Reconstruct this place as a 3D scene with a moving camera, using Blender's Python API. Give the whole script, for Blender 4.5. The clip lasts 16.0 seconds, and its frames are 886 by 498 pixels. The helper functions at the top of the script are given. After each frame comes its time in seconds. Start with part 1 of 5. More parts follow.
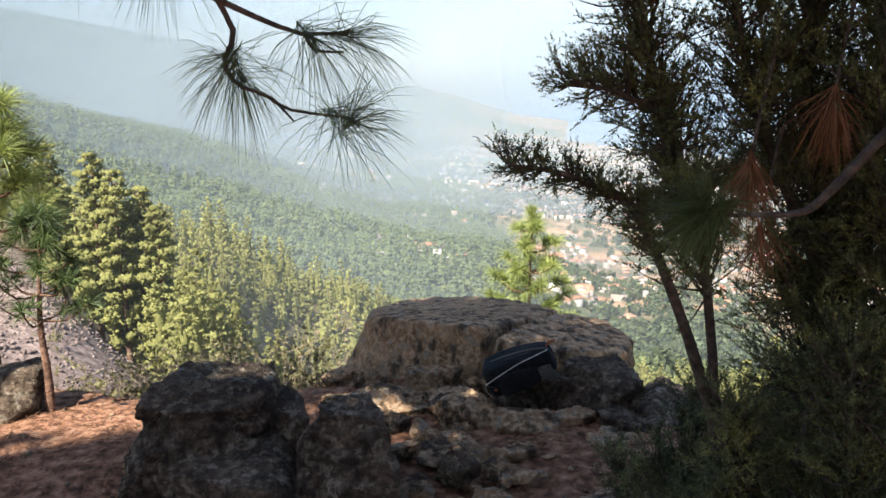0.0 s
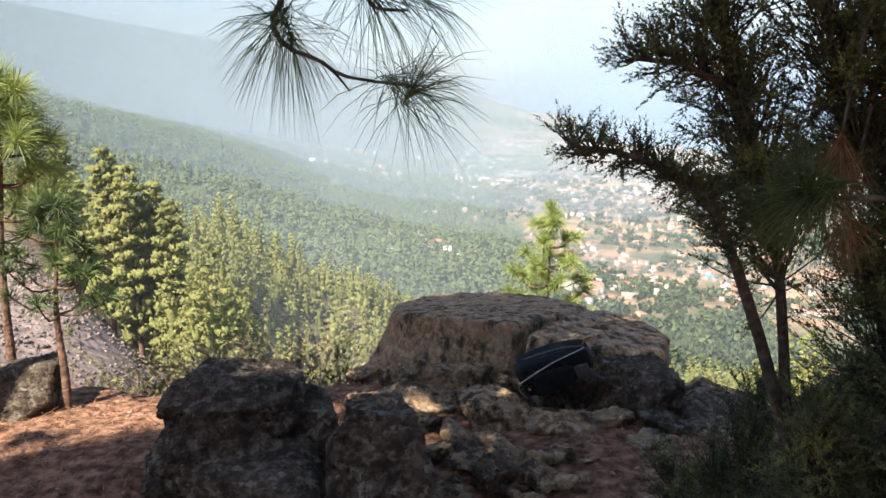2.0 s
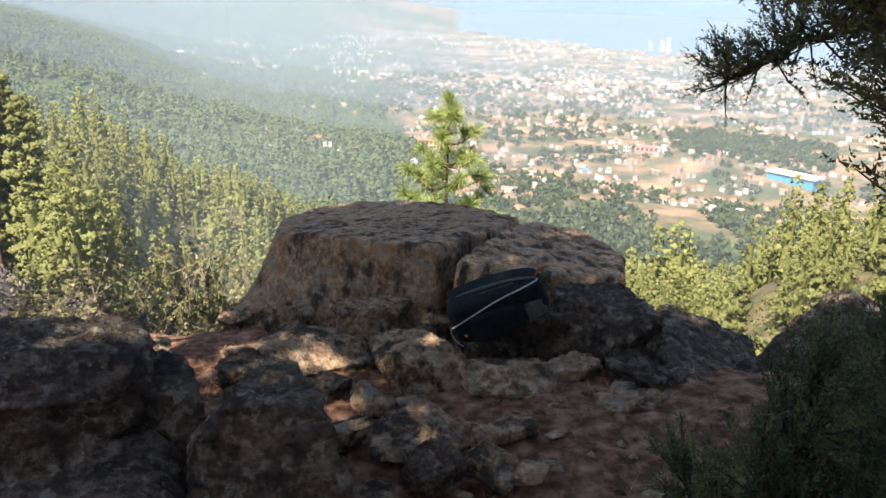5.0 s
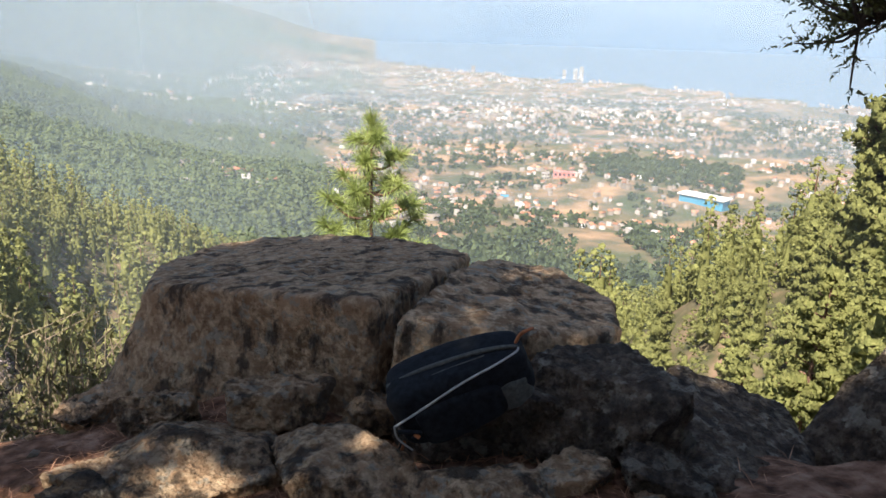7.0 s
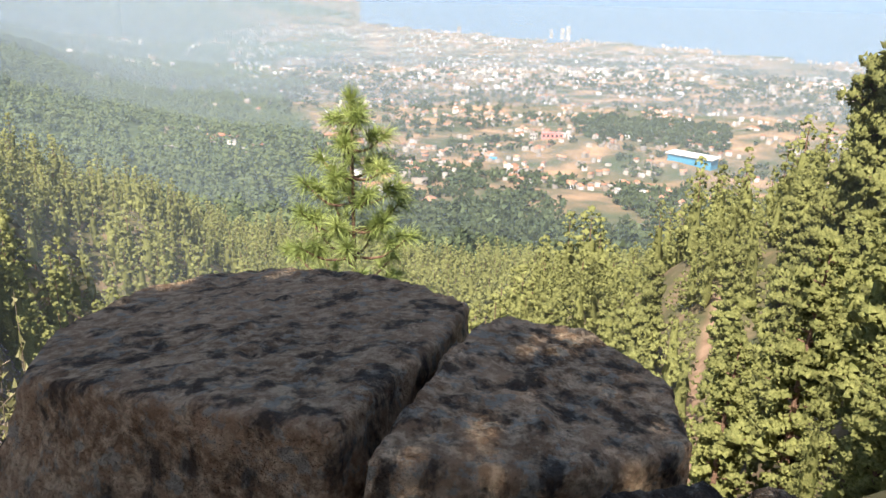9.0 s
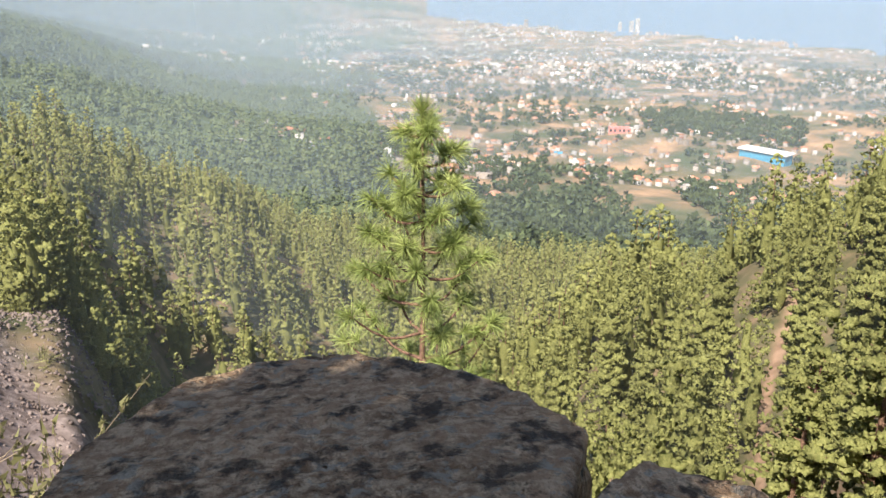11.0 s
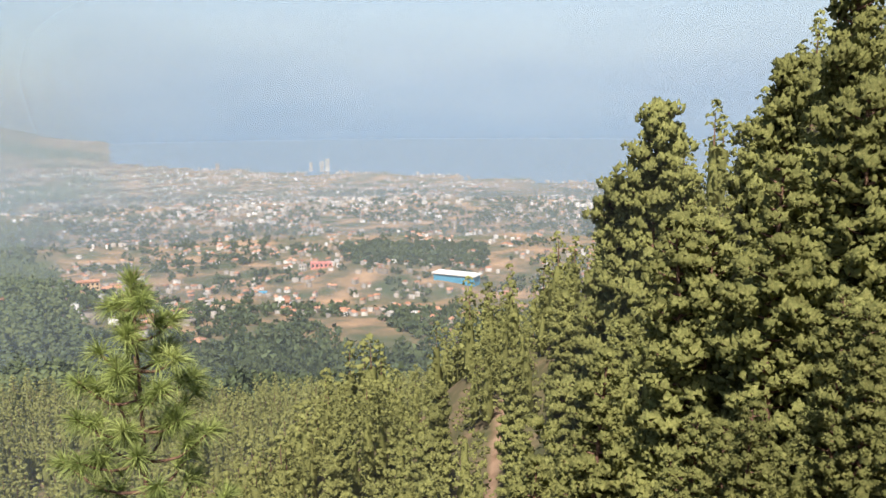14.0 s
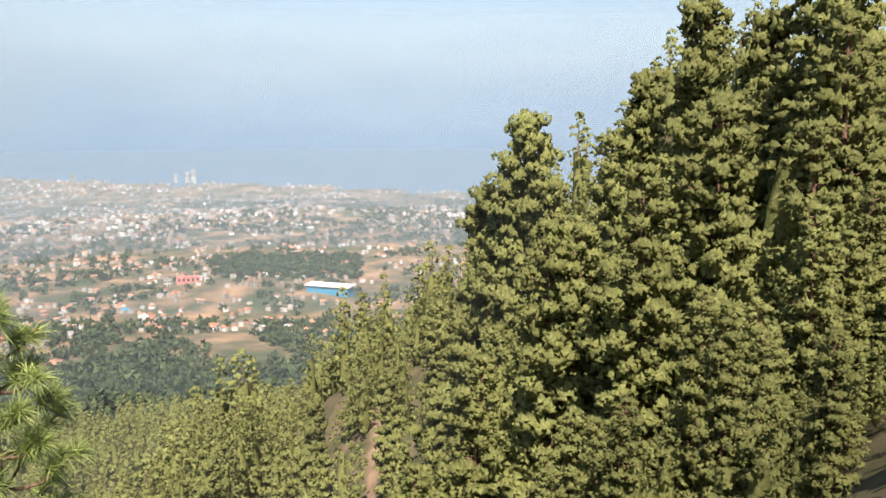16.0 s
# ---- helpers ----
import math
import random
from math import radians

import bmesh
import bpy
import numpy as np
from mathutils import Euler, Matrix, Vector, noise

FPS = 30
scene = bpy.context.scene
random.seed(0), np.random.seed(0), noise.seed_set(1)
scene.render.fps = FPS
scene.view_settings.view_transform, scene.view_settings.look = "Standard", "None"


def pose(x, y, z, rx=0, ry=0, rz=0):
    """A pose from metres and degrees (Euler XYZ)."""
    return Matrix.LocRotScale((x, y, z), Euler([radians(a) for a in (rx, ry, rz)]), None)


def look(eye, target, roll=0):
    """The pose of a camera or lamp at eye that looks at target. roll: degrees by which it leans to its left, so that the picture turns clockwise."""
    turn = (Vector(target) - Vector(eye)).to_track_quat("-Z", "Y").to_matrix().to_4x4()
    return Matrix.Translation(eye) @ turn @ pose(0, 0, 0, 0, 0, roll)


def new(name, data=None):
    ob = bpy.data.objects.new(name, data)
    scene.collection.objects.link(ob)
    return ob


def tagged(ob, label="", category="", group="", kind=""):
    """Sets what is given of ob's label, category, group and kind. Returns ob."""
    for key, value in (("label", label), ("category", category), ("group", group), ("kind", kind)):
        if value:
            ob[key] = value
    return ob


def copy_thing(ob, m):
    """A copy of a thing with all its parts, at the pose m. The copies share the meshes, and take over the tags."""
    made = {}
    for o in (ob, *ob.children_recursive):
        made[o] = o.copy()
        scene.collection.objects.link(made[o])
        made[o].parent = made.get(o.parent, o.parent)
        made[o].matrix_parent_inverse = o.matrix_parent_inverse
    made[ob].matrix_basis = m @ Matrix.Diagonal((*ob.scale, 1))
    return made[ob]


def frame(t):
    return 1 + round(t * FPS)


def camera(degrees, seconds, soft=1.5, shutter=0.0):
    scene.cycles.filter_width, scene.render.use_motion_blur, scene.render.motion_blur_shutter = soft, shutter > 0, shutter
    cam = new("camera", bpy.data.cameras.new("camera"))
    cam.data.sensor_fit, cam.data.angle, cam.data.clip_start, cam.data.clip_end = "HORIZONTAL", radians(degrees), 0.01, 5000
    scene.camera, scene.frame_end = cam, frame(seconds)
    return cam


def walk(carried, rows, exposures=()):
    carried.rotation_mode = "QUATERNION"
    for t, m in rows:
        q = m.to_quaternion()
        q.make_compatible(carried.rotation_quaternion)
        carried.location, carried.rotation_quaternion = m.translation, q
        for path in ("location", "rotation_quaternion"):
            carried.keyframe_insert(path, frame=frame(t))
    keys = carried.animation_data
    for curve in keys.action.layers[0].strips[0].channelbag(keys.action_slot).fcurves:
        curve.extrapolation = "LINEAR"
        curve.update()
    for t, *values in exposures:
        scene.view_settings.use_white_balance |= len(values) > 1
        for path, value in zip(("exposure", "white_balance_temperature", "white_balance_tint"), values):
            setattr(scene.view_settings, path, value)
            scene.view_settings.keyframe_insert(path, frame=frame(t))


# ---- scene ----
cam = camera(57.0, 16.0)
PATH = [
    (0, (0.066, 0.806, 2.471), (0.073, 2.766, 2.072), 0.2),
    (0.5, (0.067, 0.796, 2.478), (0.068, 2.755, 2.076), 0.2),
    (1, (0.069, 0.815, 2.473), (0.054, 2.773, 2.069), 0.1),
    (1.5, (0.043, 0.862, 2.454), (0.018, 2.82, 2.049), 0.0),
    (2, (-0.05, 0.989, 2.412), (-0.068, 2.947, 2.005), 0.3),
    (2.5, (-0.078, 1.136, 2.359), (-0.075, 3.092, 1.943), 0.3),
    (3, (-0.051, 1.349, 2.319), (-0.009, 3.296, 1.861), 0.1),
    (3.5, (-0.125, 1.598, 2.266), (-0.013, 3.527, 1.748), 0.4),
    (3.7, (-0.139, 1.667, 2.253), (0.012, 3.582, 1.694), 0.5),
    (5.8, (-0.153, 2.555, 2.049), (0.165, 4.419, 1.398), 2.1),
    (6, (-0.145, 2.674, 2.007), (0.199, 4.535, 1.362), 2.2),
    (6.5, (-0.141, 2.906, 2.002), (0.303, 4.766, 1.414), 1.8),
    (7, (-0.039, 3.167, 1.927), (0.416, 5.027, 1.35), 1.5),
    (7.5, (0.005, 3.447, 1.909), (0.445, 5.31, 1.332), 1.4),
    (8, (0.013, 3.708, 1.952), (0.478, 5.553, 1.336), 1.4),
    (8.2, (0.037, 3.779, 1.945), (0.519, 5.607, 1.292), 0.9),
    (10.3, (0.323, 4.537, 2.035), (0.747, 6.372, 1.363), -0.5),
    (10.5, (0.315, 4.585, 2.052), (0.692, 6.43, 1.377), -0.3),
    (11, (0.22, 4.808, 2.031), (0.543, 6.663, 1.354), -0.0),
    (11.5, (0.072, 4.811, 2.21), (0.679, 6.592, 1.53), 1.4),
    (12, (0.061, 4.853, 2.245), (0.771, 6.613, 1.615), 0.4),
    (12.5, (0.061, 4.881, 2.244), (0.848, 6.636, 1.696), 0.1),
    (13, (0.041, 4.822, 2.262), (0.888, 6.569, 1.783), -0.2),
    (13.5, (0.038, 4.828, 2.259), (0.957, 6.556, 1.845), -0.4),
    (14, (0.068, 4.925, 2.248), (1.078, 6.614, 1.89), -0.4),
    (14.5, (0.075, 4.965, 2.228), (1.176, 6.603, 1.9), -0.6),
    (15, (0.087, 4.978, 2.219), (1.284, 6.546, 1.892), -0.3),
    (15.5, (0.055, 4.986, 2.202), (1.303, 6.513, 1.87), 0.0),
    (16, (0.009, 4.987, 2.189), (1.274, 6.5, 1.856), 0.2),
]
EXPOSURES = [(0, 1.55), (2.0, 1.55), (2.8, 1.6), (3.5, 1.72), (5.8, 1.36), (7, 1.27), (8.2, 1.33), (10.5, 1.28), (11.5, 1.1), (12.5, 0.86), (14, 0.78), (15, 0.86), (16, 0.95)]
walk(cam, [(t, look(eye, target, roll)) for t, eye, target, roll in PATH], EXPOSURES)

# ---- world, sun ----
SUN_EL, SUN_AZ = 52.0, 216.0          # degrees; azimuth clockwise from +y
world = bpy.data.worlds.new("sky")
scene.world = world
world.use_nodes = True
wn = world.node_tree.nodes
sky = wn.new("ShaderNodeTexSky")
sky.sky_type = "NISHITA"
sky.sun_disc = False
sky.sun_elevation, sky.sun_rotation = radians(SUN_EL), radians(SUN_AZ)
sky.altitude, sky.air_density, sky.dust_density, sky.ozone_density = 900, 1.0, 2.0, 1.0
world.node_tree.links.new(sky.outputs["Color"], wn["Background"].inputs["Color"])
wn["Background"].inputs["Strength"].default_value = 0.082
sun = new("sun", bpy.data.lights.new("sun", "SUN"))
sun.data.energy, sun.data.angle, sun.data.color = 5.0, radians(0.53), (1.0, 0.93, 0.82)
_el, _az = radians(SUN_EL), radians(SUN_AZ)
sun.matrix_world = look((math.sin(_az) * math.cos(_el) * 40, math.cos(_az) * math.cos(_el) * 40, math.sin(_el) * 40), (0, 0, 0))

# ---- materials ----
MATS = {}


def material(name, ramp, scale=4.0, detail=6.0, rough=0.85, bump=0.0, bump_scale=30.0, spec=0.3, metal=0.0,
             random_mix=0.0, island=False, translucent=0.0, scale2=0.0, dark2=0.6, grit=0.55, layers=1.0):
    """A noise-driven surface: ramp colours, a second larger scale of wear, a bump and a variation per object or island."""
    m = bpy.data.materials.new(name)
    m.use_nodes = True
    n, l = m.node_tree.nodes, m.node_tree.links
    b = n["Principled BSDF"]
    b.inputs["Roughness"].default_value, b.inputs["Metallic"].default_value = rough, metal
    b.inputs["Specular IOR Level"].default_value = spec
    co = n.new("ShaderNodeNewGeometry")
    tx = n.new("ShaderNodeTexNoise")
    tx.inputs["Scale"].default_value, tx.inputs["Detail"].default_value = scale, detail
    tx.inputs["Roughness"].default_value = grit
    vm = n.new("ShaderNodeVectorMath")
    vm.operation = "MULTIPLY"
    vm.inputs[1].default_value = (1, 1, layers)
    l.new(co.outputs["Position"], vm.inputs[0])
    l.new(vm.outputs[0], tx.inputs["Vector"])
    cr = n.new("ShaderNodeValToRGB")
    e = cr.color_ramp.elements
    while len(e) < len(ramp):
        e.new(0.5)
    for k, (pos, col) in enumerate(ramp):
        e[k].position, e[k].color = pos, (*col, 1)
    l.new(tx.outputs["Fac"], cr.inputs["Fac"])
    out = cr.outputs["Color"]
    if scale2:
        t2 = n.new("ShaderNodeTexNoise")
        t2.inputs["Scale"].default_value, t2.inputs["Detail"].default_value = scale2, 3.0
        l.new(co.outputs["Position"], t2.inputs["Vector"])
        mr = n.new("ShaderNodeMapRange")
        mr.inputs["From Min"].default_value, mr.inputs["From Max"].default_value = 0.35, 0.65
        mr.inputs["To Min"].default_value, mr.inputs["To Max"].default_value = dark2, 1.15
        l.new(t2.outputs["Fac"], mr.inputs["Value"])
        mx = n.new("ShaderNodeMix")
        mx.data_type, mx.blend_type = "RGBA", "MULTIPLY"
        mx.inputs["Factor"].default_value = 1.0
        l.new(out, mx.inputs["A"])
        l.new(mr.outputs["Result"], mx.inputs["B"])
        out = mx.outputs["Result"]
    if random_mix:
        hs = n.new("ShaderNodeHueSaturation")
        mr = n.new("ShaderNodeMapRange")
        mr.inputs["To Min"].default_value, mr.inputs["To Max"].default_value = 1 - random_mix, 1 + random_mix
        if island:
            l.new(co.outputs["Random Per Island"], mr.inputs["Value"])
        else:
            oi = n.new("ShaderNodeObjectInfo")
            l.new(oi.outputs["Random"], mr.inputs["Value"])
        l.new(mr.outputs["Result"], hs.inputs["Value"])
        l.new(out, hs.inputs["Color"])
        out = hs.outputs["Color"]
    l.new(out, b.inputs["Base Color"])
    if bump:
        t3 = n.new("ShaderNodeTexNoise")
        t3.inputs["Scale"].default_value, t3.inputs["Detail"].default_value = bump_scale, 8.0
        t3.inputs["Roughness"].default_value = max(grit, 0.6)
        l.new(co.outputs["Position"], t3.inputs["Vector"])
        bp = n.new("ShaderNodeBump")
        bp.inputs["Strength"].default_value, bp.inputs["Distance"].default_value = bump, 1.1 / bump_scale
        l.new(t3.outputs["Fac"], bp.inputs["Height"])
        l.new(bp.outputs["Normal"], b.inputs["Normal"])
    if translucent:
        tr = n.new("ShaderNodeBsdfTranslucent")
        l.new(out, tr.inputs["Color"])
        ms = n.new("ShaderNodeMixShader")
        ms.inputs["Fac"].default_value = translucent
        l.new(b.outputs["BSDF"], ms.inputs[1])
        l.new(tr.outputs["BSDF"], ms.inputs[2])
        l.new(ms.outputs["Shader"], n["Material Output"].inputs["Surface"])
    MATS[name] = m
    return m


def rock_material(name, low, mid, high, lichen, crust, rough=0.9):
    """Weathered basalt: fine grain, wide stains, pale lichen in ragged patches, a dark crust and two scales of relief."""
    m = bpy.data.materials.new(name)
    m.use_nodes = True
    n, l = m.node_tree.nodes, m.node_tree.links
    b = n["Principled BSDF"]
    b.inputs["Roughness"].default_value, b.inputs["Specular IOR Level"].default_value = rough, 0.2
    co = n.new("ShaderNodeNewGeometry")

    def tex(scale, detail, grit, stretch=(1, 1, 1)):
        vm, tx = n.new("ShaderNodeVectorMath"), n.new("ShaderNodeTexNoise")
        vm.operation = "MULTIPLY"
        vm.inputs[1].default_value = stretch
        l.new(co.outputs["Position"], vm.inputs[0])
        l.new(vm.outputs[0], tx.inputs["Vector"])
        tx.inputs["Scale"].default_value, tx.inputs["Detail"].default_value, tx.inputs["Roughness"].default_value = scale, detail, grit
        return tx.outputs["Fac"]

    def span(v, a, c, lo=0.0, hi=1.0):
        mr = n.new("ShaderNodeMapRange")
        for k, q in zip(("From Min", "From Max", "To Min", "To Max"), (a, c, lo, hi)):
            mr.inputs[k].default_value = q
        l.new(v, mr.inputs["Value"])
        return mr.outputs["Result"]

    def mix(fac, a, c, how="MIX"):
        mx = n.new("ShaderNodeMix")
        mx.data_type, mx.blend_type = "RGBA", how
        for k, q in (("Factor", fac), ("A", a), ("B", c)):
            if isinstance(q, tuple):
                mx.inputs[k].default_value = (*q, 1)
            elif isinstance(q, float):
                mx.inputs[k].default_value = q
            else:
                l.new(q, mx.inputs[k])
        return mx.outputs["Result"]

    grain = tex(26, 6, 0.62)
    wide = tex(3.2, 8, 0.62, (1, 1, 2.2))
    c = mix(span(wide, 0.36, 0.64), low, mid)
    c = mix(span(grain, 0.44, 0.6, 0.0, 0.85), c, high)
    c = mix(span(tex(15, 6, 0.62), 0.55, 0.6, 0.0, lichen), c, (0.36, 0.32, 0.25))
    c = mix(span(tex(9, 7, 0.65, (1, 1, 0.6)), 0.5, 0.6, 0.0, crust), c, (0.035, 0.028, 0.023))
    oi = n.new("ShaderNodeObjectInfo")
    hs = n.new("ShaderNodeHueSaturation")
    l.new(span(oi.outputs["Random"], 0, 1, 0.8, 1.2), hs.inputs["Value"])
    l.new(c, hs.inputs["Color"])
    l.new(hs.outputs["Color"], b.inputs["Base Color"])
    normal = None
    for v, strength, far in ((tex(11, 6, 0.6, (1, 1, 1.6)), 1.0, 0.12), (tex(40, 5, 0.6), 1.0, 0.04)):
        bp = n.new("ShaderNodeBump")
        bp.inputs["Strength"].default_value, bp.inputs["Distance"].default_value = strength, far
        l.new(v, bp.inputs["Height"])
        if normal:
            l.new(normal, bp.inputs["Normal"])
        normal = bp.outputs["Normal"]
    l.new(normal, b.inputs["Normal"])
    return m


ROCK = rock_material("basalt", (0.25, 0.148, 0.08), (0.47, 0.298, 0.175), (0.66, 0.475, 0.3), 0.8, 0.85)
# Darker basalt; part of the tree shade is put into this base colour.
ROCK_DARK_SHADED = rock_material("shaded_dark_basalt", (0.043, 0.03, 0.021), (0.105, 0.073, 0.05), (0.21, 0.16, 0.115), 0.55, 0.75, 0.82)
NEEDLE_GREEN = material("pine_needles", [(0.3, (0.15, 0.19, 0.055)), (0.5, (0.26, 0.31, 0.09)), (0.7, (0.38, 0.42, 0.145))], 3, 4, 0.55, random_mix=0.35, island=True, translucent=0.3)
NEEDLE_DARK = material("dark_needles", [(0.3, (0.045, 0.07, 0.03)), (0.6, (0.095, 0.135, 0.045))], 6, 4, 0.5, random_mix=0.4, island=True, translucent=0.25)
PINE_CROWN = material("pine_crown", [(0.36, (0.185, 0.2, 0.07)), (0.5, (0.285, 0.29, 0.102)), (0.64, (0.405, 0.39, 0.15))], 7.0, 9, 0.8, 0.8, 14.0, 0.1, random_mix=0.14, island=True, translucent=0.42, scale2=0.13, dark2=0.75, grit=0.75)
PINE_FAR = material("pine_far", [(0.3, (0.06, 0.085, 0.036)), (0.5, (0.095, 0.12, 0.048)), (0.7, (0.135, 0.155, 0.06))], 0.08, 4, 0.8, random_mix=0.2, island=True, translucent=0.15)
BROADLEAF = material("broadleaf", [(0.3, (0.035, 0.052, 0.024)), (0.6, (0.07, 0.088, 0.036))], 0.05, 4, 0.8, random_mix=0.35, island=True)
BARK = material("pine_bark", [(0.3, (0.06, 0.035, 0.025)), (0.5, (0.16, 0.09, 0.06)), (0.7, (0.3, 0.18, 0.12))], 25, 6, 0.9, 0.8, 40)
BARK_GREY = material("grey_bark", [(0.3, (0.03, 0.026, 0.023)), (0.5, (0.075, 0.062, 0.052)), (0.75, (0.16, 0.13, 0.11))], 30, 6, 0.9, 0.8, 50)
JUNIPER = material("juniper_scales", [(0.3, (0.04, 0.055, 0.026)), (0.5, (0.085, 0.102, 0.042)), (0.7, (0.2, 0.205, 0.065))], 7, 4, 0.6, random_mix=0.4, island=True, translucent=0.15)
DRY = material("dry_needles", [(0.3, (0.13, 0.055, 0.028)), (0.6, (0.26, 0.13, 0.065))], 20, 4, 0.7, random_mix=0.35, island=True, translucent=0.2)
DRY_TWIG = material("dry_twigs", [(0.3, (0.12, 0.085, 0.06)), (0.6, (0.3, 0.23, 0.16))], 20, 4, 0.85, random_mix=0.3, island=True)
DRY_LEAF = material("dry_leaves", [(0.3, (0.12, 0.11, 0.045)), (0.5, (0.2, 0.19, 0.08)), (0.7, (0.32, 0.28, 0.16))], 9, 4, 0.8, random_mix=0.35, island=True, translucent=0.25)
LITTER = material("needle_litter", [(0.3, (0.2, 0.09, 0.05)), (0.5, (0.36, 0.175, 0.095)), (0.7, (0.5, 0.29, 0.17))], 30, 4, 0.75, random_mix=0.35, island=True)
NAVY = material("navy_nylon", [(0.35, (0.006, 0.007, 0.009)), (0.65, (0.013, 0.016, 0.020))], 60, 4, 0.8, 0.25, 180, 0.15)
GREY_FABRIC = material("grey_mesh_fabric", [(0.35, (0.045, 0.05, 0.046)), (0.65, (0.085, 0.09, 0.082))], 90, 3, 0.7, 0.3, 200)
PIPING = material("grey_piping", [(0.35, (0.28, 0.28, 0.27)), (0.65, (0.42, 0.42, 0.40))], 40, 3, 0.6)
ORANGE = material("orange_webbing", [(0.35, (0.25, 0.09, 0.035)), (0.65, (0.36, 0.14, 0.06))], 60, 3, 0.7)
WALL_WHITE = material("house_walls", [(0.35, (0.2, 0.155, 0.12)), (0.5, (0.29, 0.25, 0.215)), (0.65, (0.47, 0.45, 0.43))], 0.03, 3, 0.8, random_mix=0.4, island=True)
ROOF_RED = material("roof_tiles", [(0.35, (0.3, 0.13, 0.075)), (0.65, (0.5, 0.27, 0.17))], 0.05, 4, 0.85, random_mix=0.3, island=True)
HALL_ROOF = material("white_sheet_roof", [(0.4, (0.66, 0.64, 0.6)), (0.6, (0.8, 0.79, 0.76))], 0.4, 4, 0.6)
HALL_BLUE = material("blue_cladding", [(0.4, (0.06, 0.25, 0.4)), (0.6, (0.08, 0.32, 0.5))], 0.5, 4, 0.6)
PINK = material("pink_render", [(0.4, (0.5, 0.17, 0.15)), (0.6, (0.6, 0.24, 0.2))], 0.4, 4, 0.8)
GLASS_DARK = material("dark_window", [(0.4, (0.03, 0.035, 0.04)), (0.6, (0.06, 0.065, 0.07))], 2, 2, 0.2)
TAN = material("tan_render", [(0.4, (0.45, 0.3, 0.17)), (0.6, (0.6, 0.42, 0.26))], 0.4, 4, 0.8)

# ---- the lie of the land ----
CX, CY = 0.0, 5.0
AZ = [-45, -30, -18, -8, 2, 14, 26, 37, 46, 60, 80]
RR = [3.2, 12, 30, 60, 120, 230, 450, 800]
ZZ = [[-0.2, -9, -15, -5, -8, -16, -30, -40],
      [-0.8, -12, -17.5, -13, -19, -30, -80, -70],
      [-1.5, -14, -21, -21, -45, -42, -110, -100],
      [-1.9, -13, -32, -56, -80, -62, -122, -118],
      [-2.1, -9, -30, -62, -88, -92, -130, -136],
      [-2.1, -9, -30, -52, -70, -98, -145, -190],
      [-1.9, -8, -26, -42, -48, -92, -152, -197],
      [-1.4, -7, -22, -35, -33, -88, -155, -198],
      [-0.8, -6, -16, -23, -16, -60, -152, -198],
      [-0.3, -4, -9, -9, 4, -10, -120, -180],
      [0.3, -2, -3, 2, 22, 40, -40, -150]]
SEA = -217.0


def plateau(x, y):
    return 0.84 - 0.055 * (y - 0.8) + 0.02 * x


def lip(az):
    """How far the level ledge reaches from its middle, by azimuth."""
    a = abs(az)
    front = np.interp(az, [-180, -105, -68, -42, -15, 0, 20, 45, 65, 90, 120, 180], [40, 9, 1.7, 0.95, 0.9, 1.0, 1.0, 0.9, 1.05, 1.45, 5, 40])
    return front


def land(x, y):
    """Ground height for arrays of x, y."""
    dx, dy = np.asarray(x, float) - CX, np.asarray(y, float) - CY
    r = np.hypot(dx, dy) + 1e-6
    az = np.degrees(np.arctan2(dx, dy))
    azc = np.clip(az, -45, 80)
    ia = np.clip(np.searchsorted(AZ, azc) - 1, 0, len(AZ) - 2)
    A = np.array(AZ, float)
    u = (azc - A[ia]) / (A[ia + 1] - A[ia])
    u = u * u * (3 - 2 * u)
    L = np.log(np.array(RR, float))
    lr = np.clip(np.log(r), L[0], L[-1])
    ir = np.clip(np.searchsorted(L, lr) - 1, 0, len(RR) - 2)
    v = (lr - L[ir]) / (L[ir + 1] - L[ir])
    Z = np.array(ZZ, float)
    z = (Z[ia, ir] * (1 - u) + Z[ia + 1, ir] * u) * (1 - v) + (Z[ia, ir + 1] * (1 - u) + Z[ia + 1, ir + 1] * u) * v
    # the plain, sinking from the valley to the coast; high forest shoulder to the west
    west = np.clip((6 - azc) / 26, 0, 1)
    west = west * west * (3 - 2 * west)
    far = np.clip((r - 800) / 1500, 0, 1)
    plain = -198 - 7 * far
    shoulder = -118 - 70 * np.clip((r - 800) / 1800, 0, 1) + 125 * np.clip((-azc - 4) / 28, 0, 1)
    zfar = plain * (1 - west) + shoulder * west
    # the hazy mountain
    mt = np.clip((r - 2300) / 1900, 0, 1)
    mt = mt * mt * (3 - 2 * mt)
    top = np.interp(azc, [-45, -28, -20, -14, -8, -3, 1, 5, 9], [420, 325, 235, 160, 80, 0, -70, -175, -216])
    zfar = np.where(azc < 13, zfar + (top - zfar) * mt * np.clip((13 - azc) / 6, 0, 1), zfar)
    k = np.clip((r - 700) / 250, 0, 1)
    z = z * (1 - k) + zfar * k
    # behind the walker the hillside goes on up
    back = np.clip((np.abs(az) - 85) / 35, 0, 1)
    hill = plateau(x, y) + np.clip(r - 8, 0, 300) * 0.18
    z = z * (1 - back) + hill * back
    e = lip(az)
    w = np.clip((r - e) / (0.35 * e + 0.3), 0, 1)
    w = w * w * (3 - 2 * w)
    return plateau(x, y) * (1 - w) + z * w


